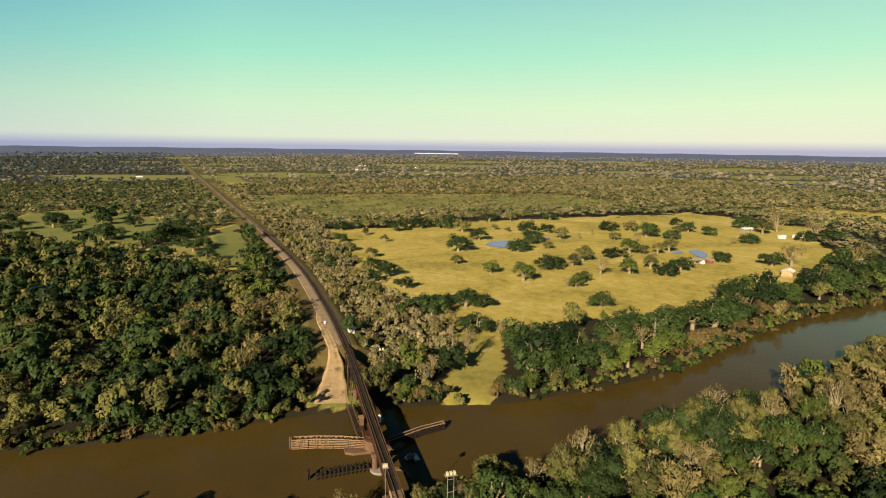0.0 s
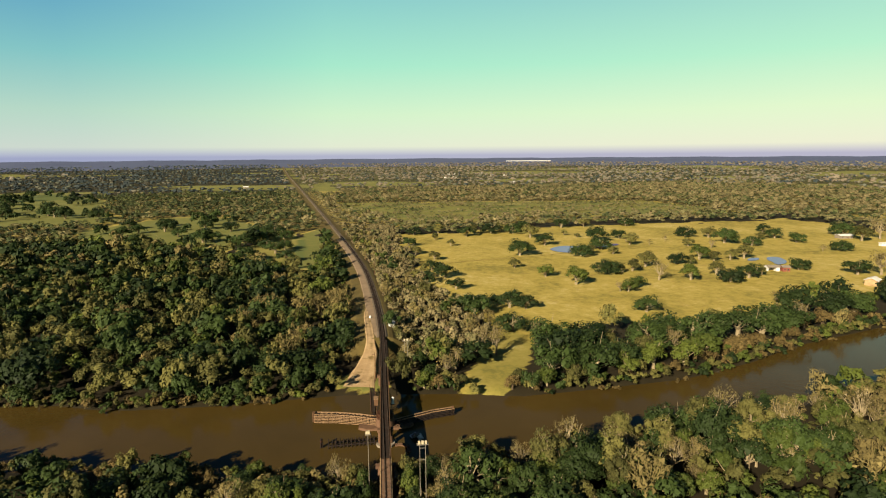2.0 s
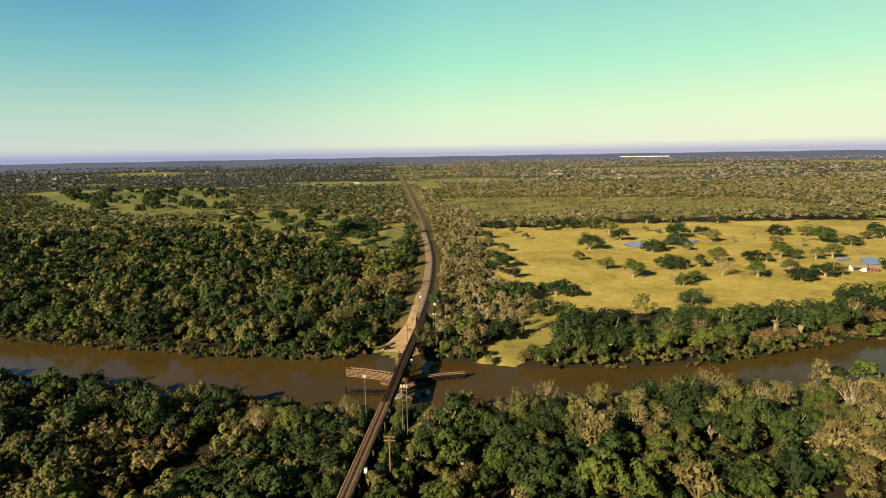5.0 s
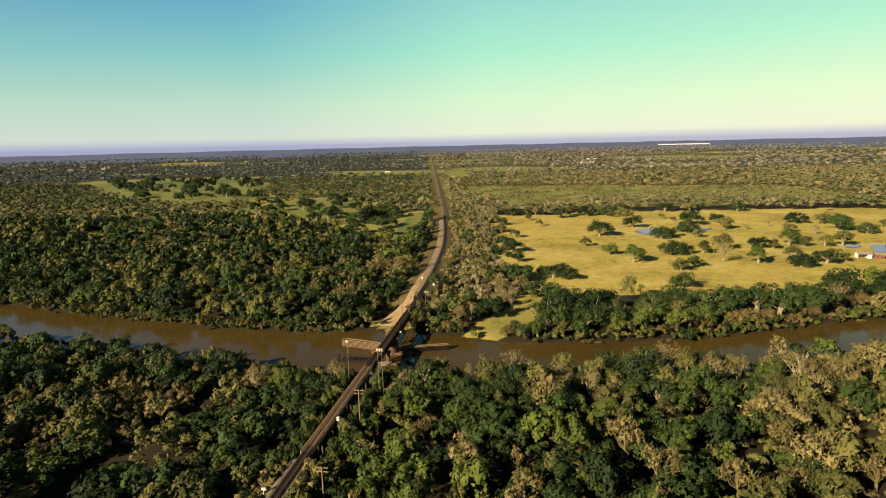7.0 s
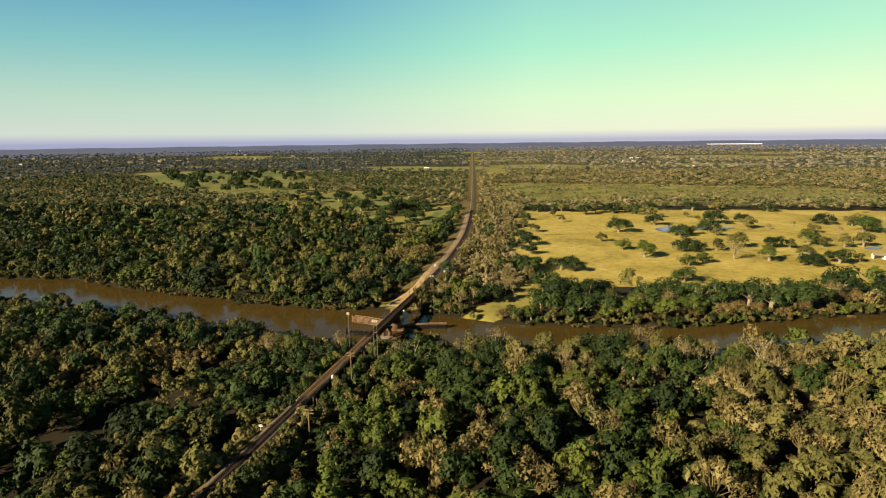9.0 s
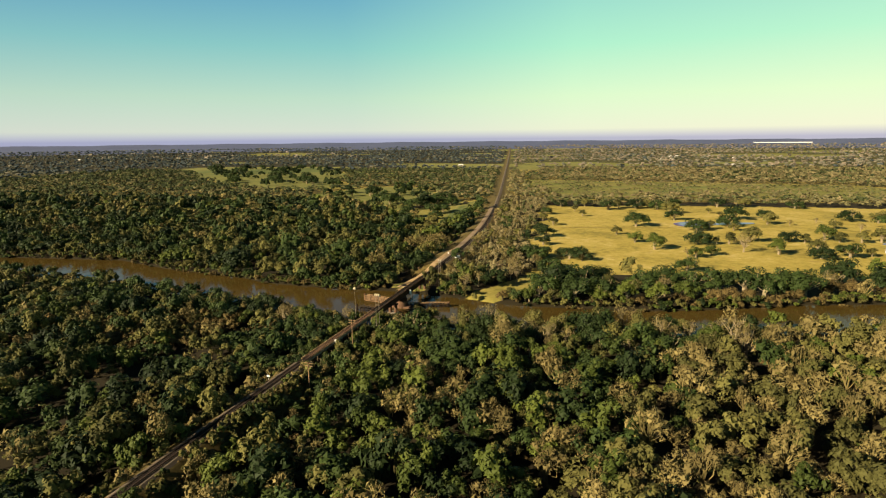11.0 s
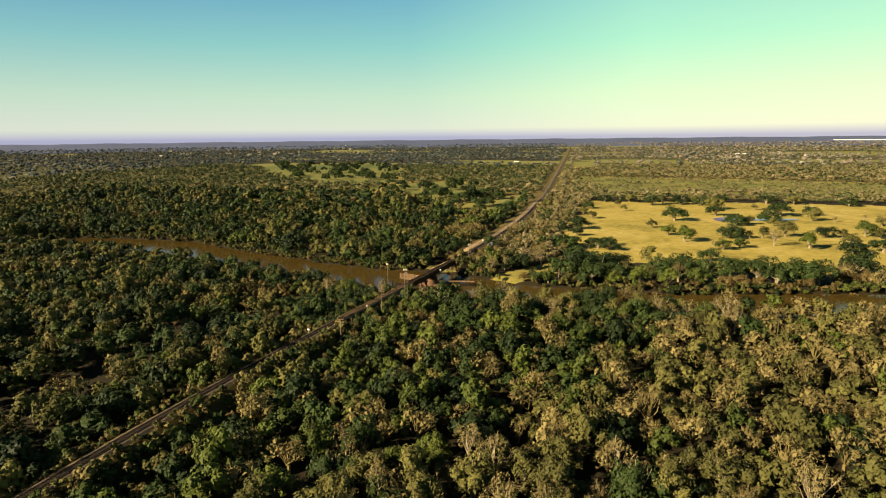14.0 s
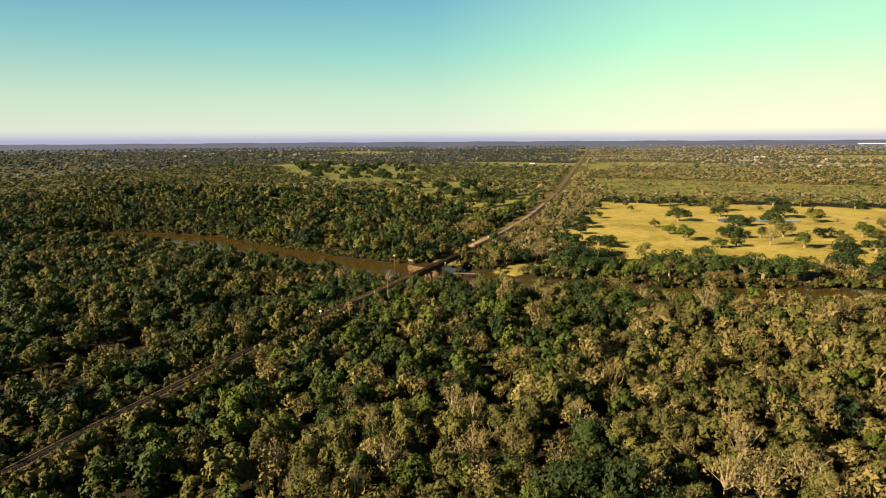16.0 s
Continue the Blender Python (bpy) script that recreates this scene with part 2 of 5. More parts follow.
# the sky's blue reflection is mixed into the ponds' base colour, specular kept low
POND = water_material("sky_tinted_pond_water", (0.10, 0.098, 0.22), (0.13, 0.128, 0.27), 0.02)
POND.node_tree.nodes["Principled BSDF"].inputs["Specular IOR Level"].default_value = 0.06


# ---- builders ----
def link(name, bm, mat, parent=None, label=""):
    mesh = bpy.data.meshes.new(name)
    bm.normal_update()
    bm.to_mesh(mesh)
    bm.free()
    mesh.materials.append(mat)
    ob = new(name, mesh)
    ob.parent = parent
    return tagged(ob, label) if label else ob


def part(name, bm, mat, parent, label=""):
    return link(name, bm, mat, parent, label)


def empty(name, m, label, category, group="", kind=""):
    ob = new(name)
    ob.matrix_basis = m
    return tagged(ob, label, category, group, kind)


def box(bm, x0, x1, y0, y1, z0, z1, bevel=0.0, turn=None):
    made = bmesh.ops.create_cube(bm, size=1)["verts"]
    for v in made:
        v.co = Vector(((x0 + x1) / 2 + v.co.x * (x1 - x0), (y0 + y1) / 2 + v.co.y * (y1 - y0), (z0 + z1) / 2 + v.co.z * (z1 - z0)))
        if turn:
            v.co = turn @ v.co
    if bevel:
        edges = {e for v in made for e in v.link_edges}
        bmesh.ops.bevel(bm, geom=list(edges), offset=bevel, segments=1, affect="EDGES")
    return bm


def beam(bm, a, b, w, h=None):
    """A squared timber or bar from a to b."""
    a, b = Vector(a), Vector(b)
    d = b - a
    turn = d.to_track_quat("Z", "Y").to_matrix().to_4x4()
    h = h or w
    made = bmesh.ops.create_cube(bm, size=1)["verts"]
    for v in made:
        v.co = a + d / 2 + turn @ Vector((v.co.x * w, v.co.y * h, v.co.z * d.length))
    return bm


def pole(bm, a, b, r0, r1=None, sides=8):
    """A tapered round from a to b."""
    a, b = Vector(a), Vector(b)
    d = b - a
    turn = d.to_track_quat("Z", "Y").to_matrix().to_4x4()
    made = bmesh.ops.create_cone(bm, cap_ends=True, segments=sides, radius1=r0, radius2=r0 if r1 is None else r1, depth=d.length)["verts"]
    for v in made:
        v.co = a + d / 2 + turn @ v.co
    return bm


def soup(name, verts, faces, mat, label, category, kind="stuff", attributes=None, smooth=False):
    """One mesh from arrays of places and of triangles or quads."""
    verts, faces = np.asarray(verts, np.float32), np.asarray(faces, np.int32)
    side = faces.shape[1]
    mesh = bpy.data.meshes.new(name)
    mesh.vertices.add(len(verts))
    mesh.vertices.foreach_set("co", verts.ravel())
    mesh.loops.add(faces.size)
    mesh.loops.foreach_set("vertex_index", faces.ravel())
    mesh.polygons.add(len(faces))
    mesh.polygons.foreach_set("loop_start", np.arange(0, faces.size, side, dtype=np.int32))
    mesh.polygons.foreach_set("use_smooth", np.full(len(faces), smooth))
    for key, values in (attributes or {}).items():
        mesh.attributes.new(key, "FLOAT", "POINT").data.foreach_set("value", np.asarray(values, np.float32))
    mesh.update(calc_edges=True)
    mesh.materials.append(mat)
    ob = new(name, mesh)
    return tagged(ob, label, category, "", kind)


# ---- the lie of the land ----
GROUND, WATER = 2.6, 1.2
FAR_BANK = np.array([(-1500, -760), (-520, -80), (-430, 2), (-372, 58), (-330, 82), (-225, 80), (-176, 58), (-106, 37), (-96, 31), (-82, 26), (-53, 21), (-8, 17), (33, 6), (55, -3),
                     (79, -5), (124, -7), (163, 0), (200, 11), (263, 20), (344, 22), (510, 3), (900, -48), (1600, -168)], float)
NEAR_BANK = np.array([(-1500, -800), (-520, -122), (-430, -42), (-372, 8), (-330, 36), (-266, 35), (-171, 11), (-115, -5), (-79, -15), (-42, -30), (-18, -39), (12, -42),
                      (44, -44), (102, -42), (138, -40), (218, -28), (295, -22), (373, -20), (510, -41), (900, -95), (1600, -215)], float)
RAIL_LINE = np.array([(-46, -400), (-30.5, -250), (-27.5, -210), (-24.2, -180), (-20, -150), (-16.2, -126), (-12.4, -102), (-2.6, -45), (4.4, 0), (8.3, 22), (12.0, 45), (16.4, 75), (20.5, 110), (23.8, 145), (26.7, 180), (28.9, 215), (30.5, 260), (31.3, 310), (31.9, 400), (31.2, 560), (29.4, 700), (25.2, 1000), (21, 1300), (5, 2400), (-27, 4600)], float)


def far_bank(x):
    return np.interp(x, FAR_BANK[:, 0], FAR_BANK[:, 1])


def near_bank(x):
    return np.interp(x, NEAR_BANK[:, 0], NEAR_BANK[:, 1])


_ys = np.arange(-420, 4700, 5.0)
_xs = np.interp(_ys, RAIL_LINE[:, 1], RAIL_LINE[:, 0])
_xs[4:-4] = np.convolve(_xs, np.ones(9) / 9, "valid")


def rail_x(y):
    return np.interp(y, _ys, _xs)


def rail_z(y):
    return np.interp(y, [-420, -60, 60, 125, 230, 300, 400, 600, 2450, 3050, 4100, 4700], [9.6, 9.6, 9.4, 8.3, 7.6, 6.8, 5.2, 4.2, 4.2, 11.5, 39.5, 39.5])


# open land: outlines of the meadows (x, y)
MEADOWS = {
    "main": [(66, 149), (74, 81), (62, 50), (32, 6), (50, -1), (71, 24), (91, 60), (136, 64), (196, 46), (258, 62), (342, 74), (461, 116), (545, 187), (621, 245),
             (619, 410), (565, 398), (408, 422), (289, 434), (175, 425), (88, 412), (77, 250)],
    "west": [(-262, 580), (-188, 710), (-108, 681), (-58, 562), (-61, 461), (-74, 386), (-93, 345), (-138, 390), (-235, 460)],
    "north_west": [(-718, 981), (-384, 628), (-313, 653), (-224, 682), (-318, 833), (-361, 1085), (-542, 1374), (-892, 1262)],
    "verge": [(-19, 261), (3, 255), (12, 345), (17, 509), (-7, 461), (-19, 364)],
    "marsh": [(78, 679), (60, 881), (316, 817), (626, 730), (636, 514), (471, 515), (294, 545), (121, 489)],
    "rail_side": [(51, 1114), (78, 1096), (115, 1177), (101, 1540), (59, 1533)],
    "east": [(776, 442), (825, 374), (897, 293), (871, 212), (763, 228), (777, 300)],
    "landing": [(-12, 23), (-6, 19), (5, 16), (10, 17), (12, 40), (5, 44), (-6, 32)],
    "paddock": [(-86, 321), (-54, 277), (-17, 253), (-4, 395), (-17, 480), (-41, 523), (-53, 432), (-66, 370)],
}


def inside(x, y, ring):
    ring = np.array(ring, float)
    found = np.zeros(np.shape(x), bool)
    for (x0, y0), (x1, y1) in zip(ring, np.roll(ring, -1, 0)):
        crosses = (y0 > y) != (y1 > y)
        found ^= crosses & (x < (x1 - x0) * (y - y0) / (y1 - y0 + 1e-9) + x0)
    return found


def wobble(x, y, size, seed=0.0):
    """Smooth noise from -1 to 1 over the plan."""
    u, v = np.asarray(x) / size, np.asarray(y) / size
    return (np.sin(u * 1.7 + 1.3 * np.sin(v * 1.1 + seed) + seed) + np.sin(v * 1.9 + 1.1 * np.sin(u * 1.4 - seed) + 2.1 * seed)
            + 0.6 * np.sin((u + v) * 3.1 + seed * 3.7) + 0.6 * np.sin((u - v) * 2.7 + seed * 1.3)) / 3.2


FAR_FIELDS = []
_rng = np.random.default_rng(5)
for _ in range(46):
    r, a = _rng.uniform(1750, 4300), _rng.uniform(-0.85, 0.95)
    FAR_FIELDS.append((30 + r * math.sin(a), -240 + r * math.cos(a), _rng.uniform(60, 260), _rng.uniform(40, 130)))


def meadow(x, y):
    found = np.zeros(np.shape(x), bool)
    stray = np.interp(y, [110, 260], [0, 13])
    x, y = x + stray * wobble(x, y, 17, 1.2), y + 1.3 * stray * wobble(x, y, 21, 2.6)
    for ring in MEADOWS.values():
        found |= inside(x, y, ring)
    for cx, cy, rx, ry in FAR_FIELDS:
        found |= ((x - cx) / rx) ** 2 + ((y - cy) / ry) ** 2 < 1 + 0.3 * wobble(x, y, 60, 2.0)
    return found


def lush(x, y):
    found = inside(x, y, MEADOWS["marsh"]) * (0.72 + 0.28 * wobble(x, y * 2, 45, 2.2)) + inside(x, y, MEADOWS["verge"]) * 0.8
    found = found + (inside(x, y, MEADOWS["west"]) | inside(x, y, MEADOWS["north_west"])) * 0.8 + inside(x, y, MEADOWS["landing"]) * 0.8 + inside(x, y, MEADOWS["paddock"]) * 0.55 + inside(x, y, [(34, 0), (61, -6), (83, 40), (84, 72), (56, 60)]) * 0.38
    found = found + np.where(np.hypot(x, y) > 1250, 0.7, 0)
    return found


def land_height(x, y):
    fb, nb = far_bank(x), near_bank(x)
    off = np.maximum(y - fb, nb - y)             # metres outside the river
    z = np.interp(off, [-14, -3, 0, 2.0, 7], [-3, -0.2, 1.12, 2.0, GROUND])
    rise = np.interp(np.hypot(x - 30, y + 250), [2700, 3300, 4350, 6500], [0, 7, 35, 35])      # the plain lifts gently far out
    return z + np.where(off > 9, 0.25 * wobble(x, y, 45, 4.0), 0) + rise


gx = np.concatenate([np.linspace(-4600, -700, 40)[:-1], np.arange(-700, -260, 11.0), np.arange(-260, 400, 4.0), np.arange(400, 700, 10.0), np.linspace(700, 4600, 40)])
gy = np.concatenate([np.linspace(-4600, -420, 14)[:-1], np.arange(-420, -70, 9.0), np.arange(-70, 130, 2.5), np.arange(130, 560, 7.0), np.arange(560, 1300, 22.0), np.linspace(1300, 4600, 60)])
X, Y = np.meshgrid(gx, gy)
Z = land_height(X, Y)
idx = np.arange(X.size).reshape(X.shape)
quads = np.stack([idx[:-1, :-1], idx[:-1, 1:], idx[1:, 1:], idx[1:, :-1]], -1).reshape(-1, 4)
soup("ground", np.stack([X, Y, Z], -1).reshape(-1, 3), quads, LAND, "flat river plain with forest litter, darkened as tree shade, and yellow grass", "ground", "structure",
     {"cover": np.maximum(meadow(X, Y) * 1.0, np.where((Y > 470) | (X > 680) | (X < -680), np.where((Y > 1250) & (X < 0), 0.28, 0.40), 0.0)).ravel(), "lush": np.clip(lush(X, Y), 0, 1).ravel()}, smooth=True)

bm = bmesh.new()
wx = np.unique(np.concatenate([FAR_BANK[:, 0], NEAR_BANK[:, 0]]))
rows = [(x, n, f) for x, n, f in zip(wx, near_bank(wx) - 1.2, far_bank(wx) + 1.2)]
before = None
for x, n, f in rows:
    pair = bm.verts.new((x, n, WATER)), bm.verts.new((x, f, WATER))
    if before:
        bm.faces.new((before[0], pair[0], pair[1], before[1]))
    before = pair
tagged(link("water", bm, RIVER), "calm muddy brown river between wooded banks", "river", kind="structure")


def pond(ring, label):
    bm = bmesh.new()
    n = len(ring)
    pts = []
    for i in range(n):
        a, b, c, d = (Vector(ring[(i + j - 1) % n]) for j in range(4))
        for s in (0, 0.25, 0.5, 0.75):
            pts.append(0.5 * ((2 * b) + (c - a) * s + (2 * a - 5 * b + 4 * c - d) * s * s + (3 * b - a - 3 * c + d) * s ** 3))
    bm.faces.new([bm.verts.new((p.x, p.y, GROUND + 0.45)) for p in pts])
    tagged(link("pond", bm, POND), label, "pond", kind="structure")


pond([(208.3, 279), (211.2, 264.4), (219, 260.5), (232.5, 268.1), (248, 274), (267.4, 277.9), (282.8, 283.7), (284.8, 291.4), (265.4, 290.5), (244.2, 286.7), (232.5, 294.4), (219, 290.6)], "small blue farm pond in a yellow meadow")
pond([(350, 170.2), (345.2, 160.4), (353.9, 161.4), (364.5, 170.2), (372.2, 184.9), (365.4, 187.9), (355.8, 181)], "small blue farm pond beside a shed")
pond([(336.4, 180.1), (342.2, 179), (349, 182), (353.8, 187.9), (347, 188.8), (340.2, 185)], "narrow blue farm pond in a meadow")

# added backdrop rise that closes the plain
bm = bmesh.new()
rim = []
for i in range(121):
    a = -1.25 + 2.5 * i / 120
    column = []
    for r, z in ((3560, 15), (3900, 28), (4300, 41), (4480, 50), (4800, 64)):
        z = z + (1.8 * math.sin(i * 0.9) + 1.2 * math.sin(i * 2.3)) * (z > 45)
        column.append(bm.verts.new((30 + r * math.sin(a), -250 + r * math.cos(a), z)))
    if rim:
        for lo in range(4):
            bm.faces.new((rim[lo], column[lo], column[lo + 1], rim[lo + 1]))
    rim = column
# air haze is painted here as a blue base colour plus a faint glow
HAZE = material("painted_haze", (0.026, 0.033, 0.056), (0.048, 0.056, 0.086), 1.0, 300, 12, 0.5)
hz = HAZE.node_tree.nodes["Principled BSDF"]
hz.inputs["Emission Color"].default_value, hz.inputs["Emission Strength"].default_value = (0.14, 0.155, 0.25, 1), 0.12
tagged(link("backdrop", bm, HAZE), "backdrop rise on the far wooded horizon, blue haze painted on", "distance", kind="structure")


# ---- railway ----
def ribbon(name, ys, profile, mat, label, category, zs=None, kind="structure", xs=None, half=1.0):
    """A profile of (offset to the right, height) swept along the railway or along given xs."""
    ys = np.asarray(ys, float)
    xs = rail_x(ys) if xs is None else np.asarray(xs, float)
    zs = rail_z(ys) if zs is None else np.asarray(zs, float)
    d = np.stack([np.gradient(xs), np.gradient(ys)], -1)
    d /= np.linalg.norm(d, axis=1)[:, None]
    u, h = np.array(profile, float).T
    u = u * np.broadcast_to(half, len(ys))[:, None]
    V = np.stack([xs[:, None] + d[:, 1:] * u, ys[:, None] - d[:, :1] * u, np.maximum(zs[:, None] + h, GROUND - 1.2)], -1)
    i = np.arange(V.shape[0] * V.shape[1]).reshape(V.shape[:2])
    q = np.stack([i[:-1, :-1], i[:-1, 1:], i[1:, 1:], i[1:, :-1]], -1).reshape(-1, 4)
    return soup(name, V.reshape(-1, 3), q, mat, label, category, kind)


north = np.concatenate([np.arange(42, 600, 4.0), np.arange(600, 4500, 60.0)])
south = np.arange(-400, -100, 6.0)
EARTH = material("embankment_grass", (0.045, 0.036, 0.011), (0.123, 0.092, 0.030), 0.95, 6, 9, 0.5, bump=0.05)
for ys in (north, south):
    ramped = rail_z(ys) - (np.clip((58 - ys) / 16, 0, 1) if ys[0] > 0 else np.clip((ys + 112) / 10, 0, 1)) * 7
    ribbon("embankment", ys, ([(-25, -12), (-11.8, -1.7), (-3.2, -0.8), (3.2, -0.8), (5.0, -1.3), (17, -12)] if ys[0] > 0 else [(-16, -12), (-3.4, -1.2), (-2.4, -0.75), (2.4, -0.75), (3.4, -1.2), (16, -12)]), EARTH, "grassy railway embankment", "embankment", zs=ramped)
    ribbon("ballast", ys[(ys > 54) | (ys < -104)], [(-3.3, -1.2), (-1.9, -0.42), (1.9, -0.42), (3.3, -1.2)], BALLAST, "grey-brown stone ballast under the track", "ballast")
ribbon("service_road", north[4:90], [(-6.6, -1.4), (-6.0, -0.78), (-2.3, -0.5), (-2.2, -0.9)], GRAVEL, "gravel service road beside the railway", "road", half=np.interp(north[4:90], [58, 78], [0.42, 1.0]))
sand_y = np.array([20.2, 23.7, 29.6, 38.6, 48.4, 53.4, 59.3, 72.2, 96, 113.9, 158.3, 195.7, 254.6, 295.6], float)
sand_x = np.array([-2.5, -1.1, 1.1, 4.3, 7.4, 8, 8.7, 9.9, 12.9, 16.3, 21.4, 25.3, 28.6, 30.1])
sand_z = np.array([2.5, 2.9, 3.4, 4.5, 6.3, 7.5, 8.6, 8.7, 8.15, 7.7, 7.1, 6.95, 6.6, 6.1])
sand_half = np.array([6.6, 6.4, 5.0, 3.5, 2.6, 2.3, 2.0, 1.8, 1.7, 1.6, 1.5, 1.4, 1.2, 1.0])
dense = np.arange(20.5, 300, 1.5)
ribbon("sand_track", dense, [(-1.45, -2.6), (-1.0, -0.22), (-0.85, -0.02), (-0.45, -0.08), (0, 0.0), (0.45, -0.09), (0.85, -0.02), (1.0, -0.2), (1.4, -2.2)], SAND, "bare sandy track widening into a landing on the river bank", "track",
       zs=np.interp(dense, sand_y, sand_z), xs=np.interp(dense, sand_y, sand_x) + 0.3 * np.sin(dense / 9), half=np.interp(dense, sand_y, sand_half) * (1 + 0.08 * np.sin(dense / 5.1) + 0.04 * np.sin(dense / 2.3)))

for name, off in (("rail", -0.75), ("rail", 0.75)):
    ys = np.concatenate([np.arange(-400, 600, 6.0), np.arange(600, 4500, 60.0)])
    ribbon(name, ys, [(off - 0.07, -0.22), (off - 0.04, -0.02), (off - 0.04, 0.0), (off + 0.04, 0.0), (off + 0.04, -0.02), (off + 0.07, -0.22)], RAIL, "worn brown steel rail", "rail")

# sleepers, too many to pick apart
ty = np.arange(-330, 420, 0.6)
ty = ty[(ty < -100) | (ty > 52)]
tx, tz = rail_x(ty), rail_z(ty) - 0.26
sl = (rail_x(ty + 1) - rail_x(ty - 1)) / 2
dn = np.stack([1 / np.hypot(1, sl), -sl / np.hypot(1, sl)], -1)
al = np.stack([-dn[:, 1], dn[:, 0]], -1)
corner = []
for z in (-0.2, 0.05):
    for su, sv in ((-1, -1), (1, -1), (1, 1), (-1, 1)):
        xy = np.stack([tx, ty], -1) + dn * su * 1.3 + al * sv * 0.12
        corner.append(np.concatenate([xy, (tz + z)[:, None]], 1))
V = np.stack(corner, 1).reshape(-1, 3)
Q = (np.arange(len(ty))[:, None, None] * 8 + np.array([(4, 5, 6, 7), (0, 1, 5, 4), (1, 2, 6, 5), (2, 3, 7, 6), (3, 0, 4, 7)])).reshape(-1, 4)
soup("sleepers", V, Q, TAR, "dark timber sleepers bedded in ballast", "sleepers")


# ---- bridge ----
BRIDGE = pose(2.9, -10, 0, 0, 0, -9.65)      # local y runs along the track, x to the right of it


def bridge_thing(name, label, category, u=0.0, s=0.0, group="", turn=0.0):
    return empty(name, BRIDGE @ pose(u, s, 0, 0, 0, turn), label, category, group)


swing = bridge_thing("swing_bridge", "dark rusty steel girder railway swing bridge over muddy water", "bridge")
for side in (-1, 1):
    bm = bmesh.new()
    box(bm, side * 1.15 - 0.03, side * 1.15 + 0.03, -35, 31, 6.5, 8.95)
    box(bm, side * 1.15 - 0.25, side * 1.15 + 0.25, -35, 31, 8.95, 9.02)
    box(bm, side * 1.15 - 0.25, side * 1.15 + 0.25, -35, 31, 6.43, 6.5)
    for i in range(34):
        y = -34.6 + i * 1.98
        box(bm, side * 1.15 + (0.03 if side > 0 else -0.2), side * 1.15 + (0.2 if side > 0 else -0.03), y - 0.03, y + 0.03, 6.52, 8.93)
    part("girder", bm, RUST, swing)
    bm = bmesh.new()
    box(bm, side * 1.42 - 0.1, side * 1.42 + 0.1, -35, 31, 9.3, 9.46, 0.02)
    part("guard_timber", bm, TIMBER, swing)
bm = bmesh.new()
for i in range(120):
    y = -34.8 + i * 0.55
    box(bm, -1.55, 1.55, y - 0.13, y + 0.13, 9.03, 9.27)
part("sleeper_deck", bm, TAR, swing, "dark creosoted sleepers")
for i in range(16):
    y = -33 + i * 4.1
    bm = bmesh.new()
    beam(bm, (-1.12, y, 6.7), (1.12, y, 8.7), 0.1)
    beam(bm, (1.12, y, 6.7), (-1.12, y, 8.7), 0.1)
    beam(bm, (-1.12, y, 6.55), (1.12, y + 3.9, 6.55), 0.1)
    part("cross_brace", bm, RUST, swing)
bm = bmesh.new()
pole(bm, (0, -1.5, 4.7), (0, -1.5, 6.45), 2.6, 2.6, 24)
pole(bm, (0, -1.5, 5.0), (0, -1.5, 5.5), 2.95, 2.95, 24)
part("turntable", bm, RUST, swing, "round rusty steel turntable drum")
# truss posts under the northern arm
for y in (12, 22):
    bm = bmesh.new()
    for side in (-1, 1):
        beam(bm, (side * 1.1, y, 6.5), (side * 1.1, y - 6, 5.2), 0.18)
        beam(bm, (side * 1.1, y, 5.2), (side * 1.1, y - 6, 6.5), 0.18)
    part("strut", bm, RUST, swing)

pier = bridge_thing("pivot_pier", "round weathered concrete pivot pier standing in the river", "pier", 0, -1.5)
bm = bmesh.new()
pole(bm, (0, 0, -3), (0, 0, 3.6), 3.3, 3.1, 28)
part("shaft", bm, BRICKISH, pier)
bm = bmesh.new()
hull = [(-9, -1.2), (-6.5, -2.6), (5.5, -2.9), (8.5, -1.8), (9.8, -0.2), (8.5, 1.2), (5.5, 2.4), (-6.5, 2.4), (-9, 1.2)]
low = [bm.verts.new((u, v, -3)) for u, v in hull]
top = [bm.verts.new((u * 0.96, v * 0.93, 2.0)) for u, v in hull]
bm.faces.new(top)
for k in range(len(hull)):
    j = (k + 1) % len(hull)
    bm.faces.new((low[k], low[j], top[j], top[k]))
bmesh.ops.recalc_face_normals(bm, faces=bm.faces)
part("cutwater", bm, BRICKISH, pier, "brown boat-shaped concrete base at the waterline")
bm = bmesh.new()
pole(bm, (0, 0, 3.6), (0, 0, 4.7), 3.0, 2.9, 28)
part("cap", bm, BRICKISH, pier)

for s, wide in ((-13.0, 2.1), (-33.5, 2.4), (30.0, 2.4)):
    pier = bridge_thing("rest_pier", "rust-stained masonry bridge pier", "pier", 0, s, "bridge piers")
    for u in (-1.5, 1.5):
        bm = bmesh.new()
        pole(bm, (u, 0, -4), (u, 0, 5.6), 0.95, 0.75, 14)
        part("column", bm, BRICKISH, pier)
    bm = bmesh.new()
    box(bm, -wide - 0.4, wide + 0.4, -0.9, 0.9, 5.6, 6.43, 0.08)
    part("pier_cap", bm, BRICKISH, pier)
    bm = bmesh.new()
    pole(bm, (0, 0, -4), (0, 0, WATER + 0.7), 3.1, 2.9, 18)
    part("footing", bm, CONCRETE, pier, "pale concrete footing at the waterline")

foot = bridge_thing("old_footing", "curved brown concrete remnant of an old pier at the waterline", "footing", 5.6, -15.5)
bm = bmesh.new()
